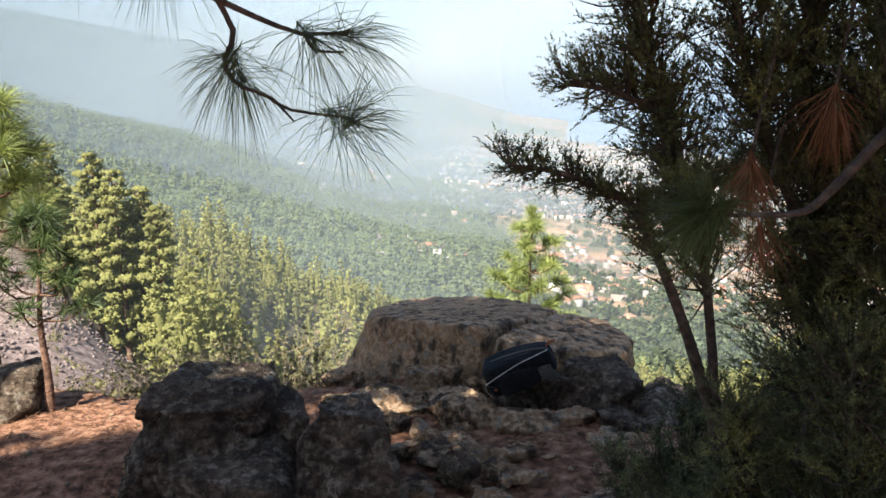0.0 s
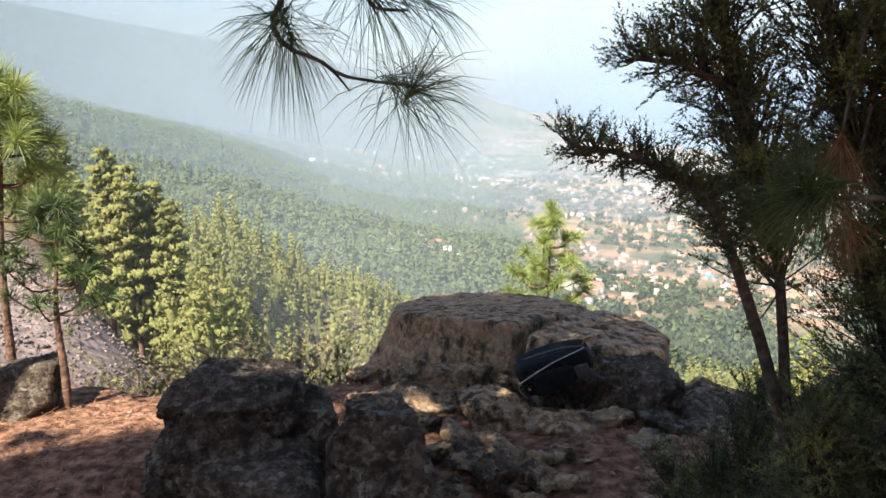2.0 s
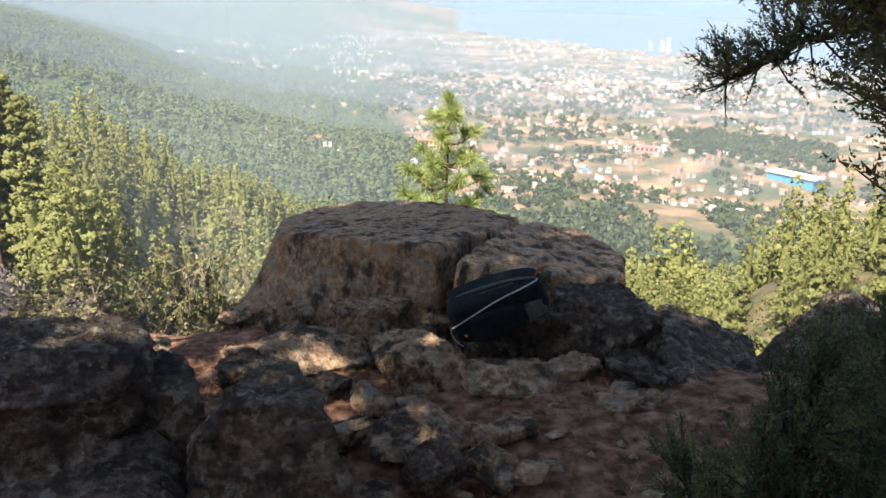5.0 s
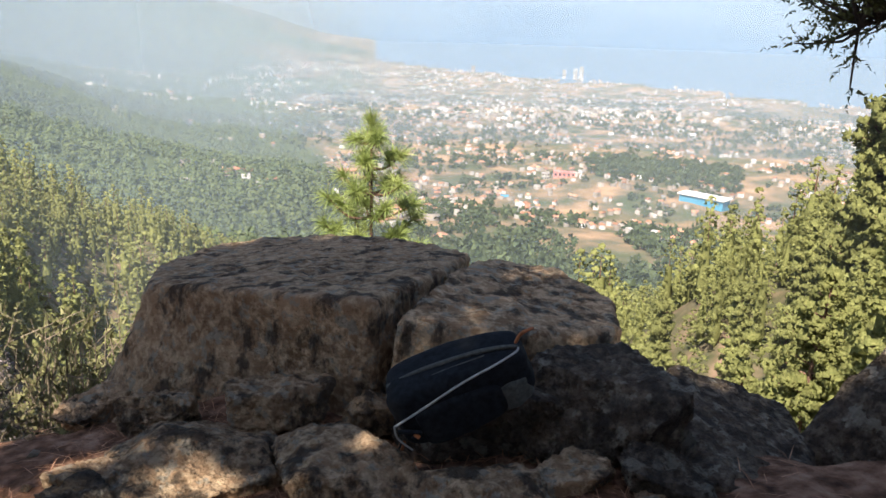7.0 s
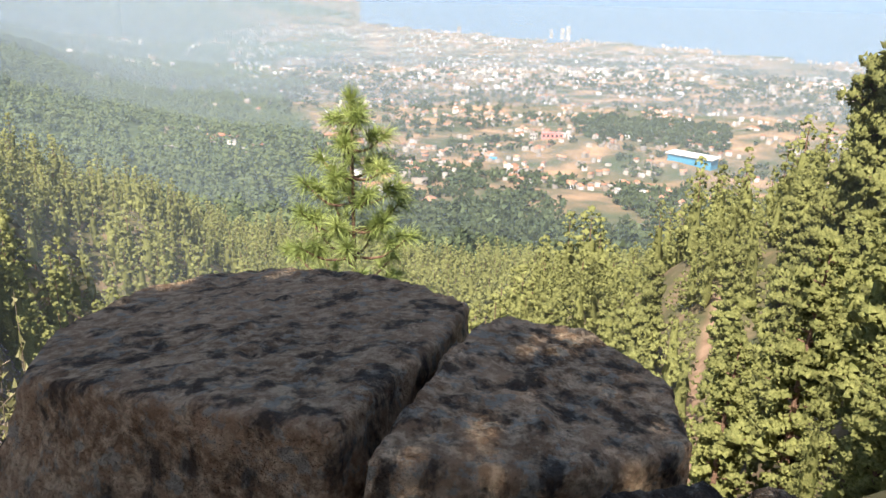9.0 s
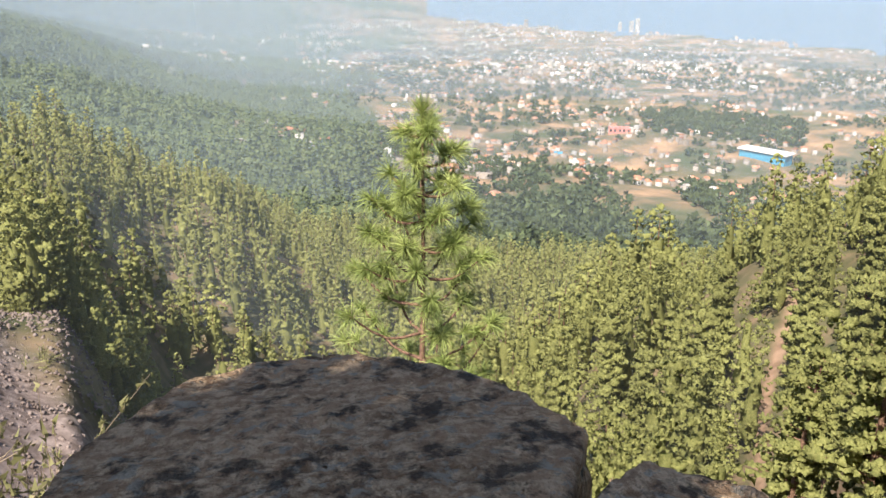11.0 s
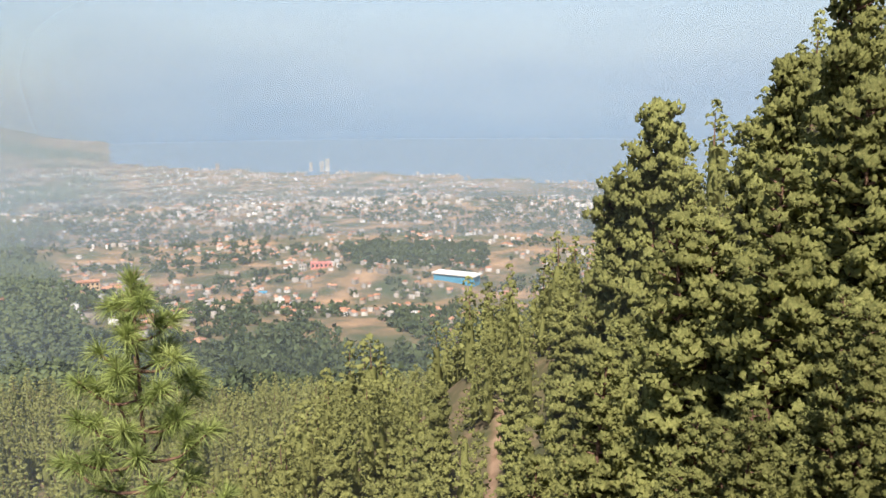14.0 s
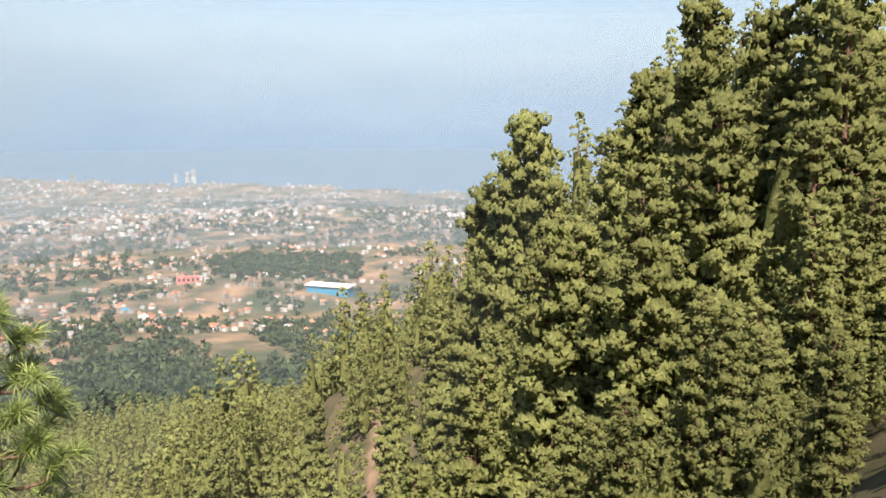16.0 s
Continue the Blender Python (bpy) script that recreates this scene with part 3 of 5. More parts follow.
def near_pine_templates():
    """Trunk, limbs and crown of a few grown pines, unit height 1: six slender ones, then four broad old ones."""
    made = []
    for s in range(10):
        g = np.random.default_rng(40 + s)
        old = s > 5
        wide = [0.17, 0.19, 0.16, 0.2, 0.18, 0.19, 0.17, 0.19, 0.165, 0.18][s]
        bend, limbs, C, O, R = pine_limbs(g, 96 if old else 66, wide, 0.08, 0.34 if old else 0.55, 5.4 if old else 4.0)
        hs = np.linspace(-0.03, 0.96, 9)
        trunk = tube(np.stack([bend[0] * np.sin(hs * 4), bend[1] * np.sin(hs * 3), hs], -1), 0.016 * (1 - hs * 0.93) + 0.001, 7)
        made.append((trunk, join(limbs), join([shoots(C, O, R * (1.0 if old else 1.15), 18, g, 0.27), shoots(C * [0.6, 0.6, 1], O, R * 1.25, 5, g, 0.36)])))
    return made


def build_forest():
    g = np.random.default_rng(3)
    mid = []
    for s in range(8):
        q = np.random.default_rng(60 + s)
        w = q.uniform(0.17, 0.23)
        _, _, C, O, R = pine_limbs(q, 20, w, 0.08, 0.7, 0.85)
        mid.append(join([shoots(C, O, 0.078 * (1.15 - 0.5 * C[:, 2]), 5, q, 0.42), heart(q, w * 0.5, 0.05, 0.7, 4, 5)]))
    medium = []
    for s in range(8):
        q = np.random.default_rng(70 + s)
        w = q.uniform(0.17, 0.22)
        _, _, C, O, R = pine_limbs(q, 42, w, 0.05, 0.66, 1.35)
        medium.append(join([shoots(C, O, 0.052 * (1.15 - 0.5 * C[:, 2]), 10, q, 0.3), heart(q, w * 0.36, 0.05, 0.9, 6, 6)]))
    far = []
    for s in range(6):
        q = np.random.default_rng(80 + s)
        h = np.array([0.16, 0.2, 0.24, 0.4, 0.44, 0.64, 0.8])
        a = np.arange(7) * 2.2 + q.uniform(0, 1, 7)
        C = np.stack([0.1 * (1 - h) * np.cos(a), 0.1 * (1 - h) * np.sin(a), h], -1)
        far.append(shoots(C, C * [3, 3, 0] + [0, 0, 2], 0.23 * (1.25 - 0.7 * h), 2, q, 0.6))
    trunk = [tube([[0, 0, -0.05], [0, 0, 0.5], [0, 0, 0.9]], [0.014, 0.009, 0.003], 4)]

    # woods on the valley sides
    P, r, a = sow(-36, 62, 62, 340, 5.0, g)
    gap = np.abs(a - 34.8 + 0.5 * np.sin(r / 9)) > 0.85
    scree = bare(a - 1.0 + 1.2 * vnoise(P[:, 0], P[:, 1], 8, 21), r, P[:, 2]) < 0.3
    ok = (gap | (r > 96)) & scree & (P[:, 2] > -160)
    P, r, a = P[ok], r[ok], a[ok]
    H = g.uniform(9.5, 16, len(P)) * np.where(g.uniform(0, 1, len(P)) < 0.12, 0.6, 1.0)
    near = ((a > 8) & (r < 110)) | ((a < -6) & (r < 80))
    V, F = scatter(mid, P[~near], H[~near], g)
    woods = tagged(new("pine_wood"), "dense green pine wood covering the valley sides", "pine wood", kind="stuff")
    tagged(smooth(np_mesh("crowns", V, F, PINE_CROWN, woods)), kind="stuff")
    V, F = scatter(trunk, P[~near], H[~near], g)
    tagged(np_mesh("trunks", V, F, BARK, woods, "red-brown trunks"), kind="stuff")

    # far woods
    P2, r2, a2 = sow(-36, 12, 340, 1500, 7.7, g)
    keep = (a2 < 4 + 3.5 * vnoise(P2[:, 0], P2[:, 1], 130, 31) + 4 * np.clip((600 - r2) / 200, 0, 1)) & (g.uniform(0, 1, len(P2)) < np.clip(1.25 - (r2 - 800) / 900, 0.25, 1))
    P2, r2 = P2[keep], r2[keep]
    V, F = scatter(far, P2, g.uniform(9, 15, len(P2)), g)
    tagged(smooth(np_mesh("far_pine_wood", V, F, PINE_FAR)), "hazy pine woods on the far side of the valley", "pine wood", kind="stuff")

    # the nearer trees, one by one
    shapes = near_pine_templates()
    first = []
    for trunk_, limbs_, crown_ in shapes:
        e = new("pine_tree")
        np_mesh("trunk", *join([trunk_, limbs_]), BARK, e)
        smooth(np_mesh("crown", *crown_, PINE_CROWN, e))
        tagged(e, "tall green pine with clumped needles on the slope", "pine tree", "pines on the slope")
        first.append(e)
    P3, r3, a3 = sow(18, 74, 24, 66, 4.2, g)
    ok = (np.abs(a3 - 34.8) > 2.2)
    P3, r3 = P3[ok], r3[ok]
    H3 = g.uniform(8, 15, len(P3))
    P4, r4, a4 = sow(46, 82, 9, 34, 2.7, g)
    H4 = np.clip(r4 * 0.27, 2.6, 8) * g.uniform(0.8, 1.2, len(P4))
    # the tall ones against the sky: azimuth, distance, height of the top over the eye
    tall = np.array([[45.7, 55, 0.1], [43, 57, -5], [47.9, 60, -4.4], [51.2, 58, -1.0], [54.3, 46, 2.4], [57.2, 42, 5.6], [61, 38, 4.3], [64, 36, 5.7], [66.5, 33, 6.4], [-24.5, 78, -6.0], [-22.8, 76, -7.4], [-21.5, 80, -9.5], [-26.5, 80, -5.2], [-20.3, 74, -10.5]])
    tx, ty = CX + tall[:, 1] * np.sin(np.radians(tall[:, 0])), CY + tall[:, 1] * np.cos(np.radians(tall[:, 0]))
    tz = surface(tx, ty)
    P5, H5 = np.stack([tx, ty, tz], -1), 2.2 + tall[:, 2] - tz
    P8, r8, a8 = sow(-34, 4, 50, 115, 3.1, g)
    ok = (bare(a8 - 1.0 + 1.2 * vnoise(P8[:, 0], P8[:, 1], 8, 21), r8, P8[:, 2]) < 0.3) & ~((a8 < -11) & (r8 < 60))
    P8 = P8[ok]
    H8 = g.uniform(7, 13, len(P8))

    def under(q, h):
        """Keeps the other trees below the line of the tall ones."""
        r = np.hypot(q[:, 0] - CX, q[:, 1] - CY)
        az = np.degrees(np.arctan2(q[:, 0] - CX, q[:, 1] - CY))
        el = np.interp(az, [0, 30, 37, 41, 43.5, 45.8, 48.3, 49.6, 51, 54, 57, 59.5, 61, 64, 80], [0, -10, -14.5, -9.5, -7, -4, -6, -7.5, -4.5, -1, 2, 1, 3, 6, 9])
        return np.where(az > 20, np.clip(np.minimum(h, 2.2 + r * np.tan(np.radians(el)) - q[:, 2]), 2.5, None), h)

    H3, H4 = under(P3, H3), under(P4, H4)
    H = under(P, H)
    PP, HH = np.vstack([P3, P[near], P4, P5, P8]), np.concatenate([H3, H[near], H4, H5, H8])
    rr = np.hypot(PP[:, 0] - CX, PP[:, 1] - CY)
    order = np.argsort(rr)
    solo = order[:46]
    used = set()
    tall_ones = np.where(HH > 14.5)[0]
    solo = np.unique(np.concatenate([solo, tall_ones[rr[tall_ones] < 82]]))
    rest = np.setdiff1d(order, solo)
    for k in solo:
        old = HH[k] > 14.5 and PP[k, 0] > 0
        t = int(g.integers(6, 10)) if old else int(g.integers(0, 6))
        m = Matrix.Translation(PP[k]) @ Matrix.Rotation(g.uniform(0, 6.28), 4, "Z") @ Matrix.Rotation(g.normal() * 0.03, 4, "X")
        h = float(HH[k])
        if t not in used:
            used.add(t)
            ob = first[t]
        else:
            ob = copy_thing(first[t], m)
        slim = 0.8 if old else 1.0
        ob.matrix_basis = m @ Matrix.Diagonal((h * slim, h * slim, h, 1))
    P6, r6, a6 = sow(44, 84, 6.5, 34, 1.5, g)
    V, F = scatter(medium, P6, g.uniform(1.1, 2.8, len(P6)), g)
    tagged(smooth(np_mesh("undergrowth", V, F, PINE_CROWN)), "low green undergrowth of seedlings and shrubs on the slope", "undergrowth", kind="stuff")
    P7, r7, a7 = sow(-46, -10, 16, 90, 6.5, g)
    dry = []
    for q in range(3):
        k = np.random.default_rng(300 + q)
        c = k.normal(size=(8, 3)) * [0.35, 0.35, 0.2] + [0, 0, 0.4]
        dry.append(puffs(c, c / np.linalg.norm(c, axis=1, keepdims=True), np.full(8, 0.45), 9, k, 0.07))
    V, F = scatter(dry, P7, g.uniform(0.5, 1.5, len(P7)), g)
    tagged(np_mesh("dry_scrub", V, F, DRY_LEAF), "grey dry scrub scattered over the scree", "scrub", kind="stuff")
    if len(rest):
        V, F = scatter(medium, PP[rest], HH[rest], g)
        tagged(smooth(np_mesh("slope_pine_wood", V, F, PINE_CROWN)), "green pine wood on the near slope", "pine wood", kind="stuff")


build_forest()


# ---- rocks ----
def fractal(p, s, seed):
    v = Vector((p[0] * s + seed * 13.7, p[1] * s - seed * 7.1, p[2] * s + seed * 3.3))
    return noise.fractal(v, 0.9, 2.1, 5)


def finish_rock(ob, V0, amount, scale, seed, strata=0.0):
    """Breaks up a rock's surface along its normals: lumps, grain and faint layers."""
    me = ob.data
    N = np.zeros(len(me.vertices) * 3, np.float32)
    me.vertices.foreach_get("normal", N)
    N = N.reshape(-1, 3)
    d = np.array([fractal(p, scale, seed) * 0.32 + fractal(p, scale * 4.0, seed + 5) * 0.28 - abs(fractal(p, scale * 2.6, seed + 3)) * 0.5 for p in V0])
    if strata:
        d = d + strata * np.sin(V0[:, 2] * 55 + 3 * V0[:, 0] + np.array([fractal(p, 3, seed + 9) for p in V0]) * 4)
    me.vertices.foreach_set("co", (V0 + N * (d * amount)[:, None]).astype(np.float32).ravel())
    me.update()
    return smooth(ob)


def boulder(name, centre, size, turn=0.0, tilt=(0, 0), seed=1, mat=None, detail=4, power=34, amount=0.09, cuts=5):
    """A block with worn edges: a rounded polyhedron, sunk a little into the ground."""
    g = np.random.default_rng(seed)
    bm = bmesh.new()
    bmesh.ops.create_icosphere(bm, subdivisions=detail, radius=1)
    D = np.array([v.co for v in bm.verts])
    N = np.vstack([np.eye(3), -np.eye(3), g.normal(size=(cuts, 3))])
    N += g.normal(size=N.shape) * 0.12
    N /= np.linalg.norm(N, axis=1, keepdims=True)
    dist = np.append(np.full(6, 1.0), g.uniform(0.66, 1.02, cuts))
    q = np.clip(D @ N.T, 0, None) / dist
    V = D * ((q**power).sum(1) ** (-1 / power))[:, None] * np.array(size) * 0.5
    m = pose(0, 0, 0, tilt[0], tilt[1], turn).to_3x3()
    V = V @ np.array(m).T + np.array(centre)
    for v, p in zip(bm.verts, V):
        v.co = p
    bm.normal_update()
    ob = part(name, bm, mat or ROCK)
    return finish_rock(ob, V, amount * 0.62 * min(size) ** 0.6, 2.6 / max(size) + 2.5, seed, 0.14)


def slab(name, outline, foot, flare, seed, mat, edge=0.03, amount=0.03, rings=16):
    """A broad flat-topped rock: a top that follows the outline's heights, a worn edge and rough sides down to its foot."""
    O = np.array(outline, float)
    n = 150
    t = np.linspace(0, len(O), n, endpoint=False)
    k = t.astype(int)
    u = (t - k)[:, None]
    u = u * u * (3 - 2 * u) * 0.5 + u * 0.5
    E = O[k % len(O)] * (1 - u) + O[(k + 1) % len(O)] * u
    for _ in range(3):
        E = 0.5 * E + 0.25 * (np.roll(E, 1, 0) + np.roll(E, -1, 0))
    c = E.mean(0)
    A = np.c_[E[:, :2], np.ones(n)]
    plane = np.linalg.lstsq(A, E[:, 2], rcond=None)[0]
    rowsv = []
    for q in np.linspace(0.0, 1, rings):
        P = c + (E - c) * max(q, 0.01) * (1 - edge / 0.6)
        flat = P[:, 0] * plane[0] + P[:, 1] * plane[1] + plane[2]
        P[:, 2] = flat * (1 - q**3) + (P[:, 2] * 0 + E[:, 2]) * q**3
        rowsv.append(P)
    out = E - c
    out[:, 2] = 0
    out /= np.linalg.norm(out, axis=1, keepdims=True)
    for a in (0.35, 0.75, 1.0):
        P = E.copy()
        P += out * edge * (math.sin(a * 1.57) - 1)
        P[:, 2] -= edge * (1 - math.cos(a * 1.57))
        rowsv.append(P)
    for q in np.linspace(0.06, 1, 14):
        P = E + out * (flare * (1 + 4.6 * np.clip(-out[:, :1] - 0.3, 0, 1))) * q**1.2
        P[:, 2] = (E[:, 2] - edge) * (1 - q) + foot * q
        rowsv.append(P)
    V = np.concatenate(rowsv)
    m = len(rowsv)
    i, j = np.meshgrid(np.arange(m - 1), np.arange(n), indexing="ij")
    jn = (j + 1) % n
    F = np.stack([i * n + j, (i + 1) * n + j, (i + 1) * n + jn, i * n + jn], -1).reshape(-1, 4)
    ob = np_mesh(name, V, F, mat)
    return finish_rock(ob, V.astype(float), amount, 3.5, seed, 0.12)


BIG = [(0.33, 5.66, 0.97), (0.06, 5.86, 0.95), (-0.22, 6.10, 0.91), (-0.45, 6.36, 0.85), (-0.44, 6.8, 0.79), (-0.2, 7.28, 0.735), (0.2, 7.4, 0.735),
       (0.5, 7.3, 0.745), (0.8, 7.0, 0.78), (0.94, 6.62, 0.825), (0.72, 6.22, 0.90), (0.5, 5.88, 0.95)]
tagged(slab("flat_boulder", BIG, 0.2, 0.075, 3, ROCK, 0.022, 0.03), "broad flat-topped grey-brown basalt boulder with lichen at the drop", "boulder")
RIGHT = [(0.41, 5.6, 0.93), (0.6, 5.9, 0.93), (0.82, 6.26, 0.885), (1.0, 6.42, 0.865), (1.22, 6.28, 0.86), (1.34, 5.95, 0.83), (1.2, 5.6, 0.84), (0.8, 5.5, 0.9)]
tagged(slab("cracked_boulder", RIGHT, 0.2, 0.06, 8, ROCK, 0.028, 0.032), "brown basalt boulder split from the flat boulder by a crack", "boulder")
tagged(boulder("boulder", (0.94, 5.27, 0.66), (0.42, 0.44, 0.42), 12, (4, -6), 5, ROCK_DARK_SHADED, 5), "dark rounded boulder under the split one", "boulder")
tagged(boulder("boulder", (0.62, 5.42, 0.66), (0.5, 0.3, 0.3), -6, (0, 4), 15, ROCK_DARK_SHADED, 4), "dark stone behind the backpack", "boulder")
tagged(boulder("boulder", (1.4, 5.22, 0.47), (0.76, 0.78, 0.48), -14, (-4, 5), 25, ROCK_DARK_SHADED, 5), "low dark boulder at the edge of the ledge", "boulder")
tagged(boulder("boulder", (2.08, 5.2, 0.55), (0.5, 0.5, 0.62), 30, (5, 0), 35, ROCK_DARK_SHADED, 4), "dark boulder beside the bush", "boulder")
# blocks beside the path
tagged(boulder("boulder", (-1.07, 4.5, 0.76), (0.68, 0.6, 0.6), 6, (3, -2), 41, ROCK_DARK_SHADED, 5, 44, 0.12), "dark blocky basalt boulder beside the path", "boulder")
tagged(boulder("boulder", (-1.05, 4.5, 0.98), (0.54, 0.42, 0.19), -8, (0, 3), 42, ROCK_DARK_SHADED, 5, 44, 0.12), "dark cap stone on the blocky boulder", "boulder")
tagged(boulder("boulder", (-0.74, 4.55, 0.76), (0.32, 0.36, 0.36), 20, (0, 0), 43, ROCK_DARK_SHADED, 4), "dark stone beside the blocky boulder", "boulder")
tagged(boulder("boulder", (-0.37, 4.36, 0.74), (0.46, 0.62, 0.56), 12, (-4, 10), 44, ROCK_DARK_SHADED, 5, 44, 0.11), "dark leaning boulder with pale lichen beside the path", "boulder")
tagged(boulder("boulder", (-0.8, 4.2, 0.6), (0.7, 0.4, 0.4), 5, (0, 0), 45, ROCK_DARK_SHADED, 4), "low dark rock at the foot of the boulders", "boulder")
tagged(boulder("boulder", (-2.5, 5.35, 0.6), (0.42, 0.4, 0.42), 5, (0, 0), 46, ROCK_DARK_SHADED, 4), "dark boulder behind the young pine", "boulder")
STONES = [  # centre, size, turn, tilt
    ((-0.3, 5.36, 0.6), (0.62, 0.42, 0.2), 8, (2, -3)), ((0.22, 5.16, 0.64), (0.46, 0.36, 0.19), -6, (-3, 4)), ((0.52, 4.98, 0.64), (0.34, 0.32, 0.17), 14, (-4, 3)),
    ((0.04, 5.62, 0.66), (0.36, 0.2, 0.19), -8, (0, 5)), ((-0.36, 5.7, 0.63), (0.24, 0.16, 0.16), 14, (0, -12)), ((-0.6, 5.85, 0.58), (0.24, 0.2, 0.18), 30, (0, -8)),
    ((1.1, 4.98, 0.62), (0.3, 0.28, 0.2), -16, (4, 6)), ((0.98, 4.8, 0.6), (0.32, 0.2, 0.13), -6, (0, 3)), ((0.72, 4.84, 0.59), (0.26, 0.18, 0.1), 10, (0, 0)),
    ((0.13, 4.34, 0.7), (0.22, 0.17, 0.16), 24, (10, -12)), ((-0.15, 4.6, 0.66), (0.26, 0.15, 0.1), 28, (0, -8)), ((0.1, 4.58, 0.66), (0.32, 0.24, 0.11), 34, (0, -6)),
    ((0.34, 4.38, 0.67), (0.2, 0.16, 0.09), -28, (6, 8)), ((-0.2, 5.02, 0.62), (0.22, 0.16, 0.14), 12, (0, 0)), ((-0.02, 4.88, 0.62), (0.18, 0.12, 0.1), -20, (4, 4)),
    ((0.8, 5.06, 0.62), (0.26, 0.2, 0.14), 4, (0, 0)), ((-0.94, 5.36, 0.6), (0.26, 0.2, 0.16), 10, (0, 0)), ((-0.5, 5.12, 0.64), (0.2, 0.2, 0.14), 40, (0, 0)),
    ((0.45, 4.62, 0.65), (0.2, 0.15, 0.08), 12, (0, 0)), ((-0.05, 4.2, 0.67), (0.24, 0.16, 0.08), 18, (0, 0)), ((0.3, 4.1, 0.67), (0.18, 0.12, 0.07), -14, (0, 0)),
    ((0.3, 5.52, 0.66), (0.18, 0.14, 0.14), 20, (0, 0)), ((-0.5, 5.3, 0.63), (0.2, 0.16, 0.12), 60, (0, 0)), ((1.35, 5.0, 0.5), (0.4, 0.34, 0.2), 12, (0, 6)),
]
for _k, (_c, _s, _t, _w) in enumerate(STONES):
    tagged(boulder("stone", _c, _s, _t, _w, 100 + _k, ROCK_DARK_SHADED if _k in (6, 9, 13, 17) else ROCK, 5, 64, 0.13, 8),
           "grey-brown angular stone half sunk in needle litter", "stone", "stones on the ledge")
_g = np.random.default_rng(78)
for _k in range(34):
    _x, _y = _g.uniform(-0.5, 1.0), _g.uniform(3.75, 5.0)
    if (abs(_x - 0.1) < 0.1 and abs(_y - 4.35) < 0.1) or (_x < -0.1 and _y < 4.7):
        continue
    _s = _g.uniform(0.06, 0.17)
    tagged(boulder("stone", (_x, _y, float(plateau(_x, _y)) + 0.012), (_s, _s * _g.uniform(0.5, 0.9), _s * _g.uniform(0.22, 0.45)), _g.uniform(0, 180), (_g.normal() * 9, _g.normal() * 9), 300 + _k, ROCK, 3, 40, 0.09, 6),
           "small flat stone shard in needle litter", "stone", "stones on the ledge")
_g = np.random.default_rng(77)
_parts = []
for _k in range(420):
    _x, _y = _g.uniform(-2.3, 1.4), _g.uniform(2.6, 5.7)
    _s = _g.uniform(0.008, 0.03)
    _z = float(surface(np.array([_x]), np.array([_y]))[0])
    _d = np.array([[1, 0, 0], [-1, 0, 0], [0, 1, 0], [0, -1, 0], [0, 0, 0.7], [0, 0, -0.7]]) * _s * _g.uniform(0.6, 1.3, (6, 1))
    _parts.append((_d @ np.array(pose(0, 0, 0, 0, 0, _g.uniform(0, 360)).to_3x3()).T + [_x, _y, _z + _s * 0.2],
                   np.array([[0, 2, 4], [2, 1, 4], [1, 3, 4], [3, 0, 4], [2, 0, 5], [1, 2, 5], [3, 1, 5], [0, 3, 5]])))
tagged(np_mesh("gravel", *join(_parts), ROCK), "scattered gravel and stone chips on the ledge", "gravel", kind="stuff")


# ---- needles, sprays, twigs ----
def needle_tuft(tip, axis, length, count, g, spread=1.0, droop=0.15, width=0.0016):
    """Long thin needles round a shoot, each of two bent blades."""
    a = np.asarray(axis, float) / np.linalg.norm(axis)
    d = g.normal(size=(count, 3)) * spread + a * 0.75
    d /= np.linalg.norm(d, axis=1, keepdims=True)
    L = length * g.uniform(0.7, 1.15, (count, 1))
    o = np.asarray(tip) - a * g.uniform(0, 0.35, (count, 1)) * length
    p = np.cross(d, g.normal(size=(count, 3)))
    p /= np.linalg.norm(p, axis=1, keepdims=True)
    mid = o + d * L * 0.55 + [0, 0, -droop * length * 0.2]
    end = o + d * L + [0, 0, -droop * length]
    V = np.stack([o - p * width, o + p * width, mid + p * width, mid - p * width, end], 1).reshape(-1, 3)
    b = (np.arange(count) * 5)[:, None]
    F = np.concatenate([b + [0, 1, 2], b + [0, 2, 3], b + [3, 2, 4]])
    return V, F


def twig(points, r0, r1, sides=5, n=9):
    """A smooth tapering branch through a few points."""
    P = np.array(points, float)
    t = np.linspace(0, len(P) - 1, n)
    k = np.clip(t.astype(int), 0, len(P) - 2)
    u = (t - k)[:, None]
    a, b, c, d = P[np.clip(k - 1, 0, None)], P[k], P[k + 1], P[np.clip(k + 2, None, len(P) - 1)]
    Q = 0.5 * (2 * b + (c - a) * u + (2 * a - 5 * b + 4 * c - d) * u**2 + (3 * b - a - 3 * c + d) * u**3)
    return tube(Q, np.linspace(r0, r1, n), sides)


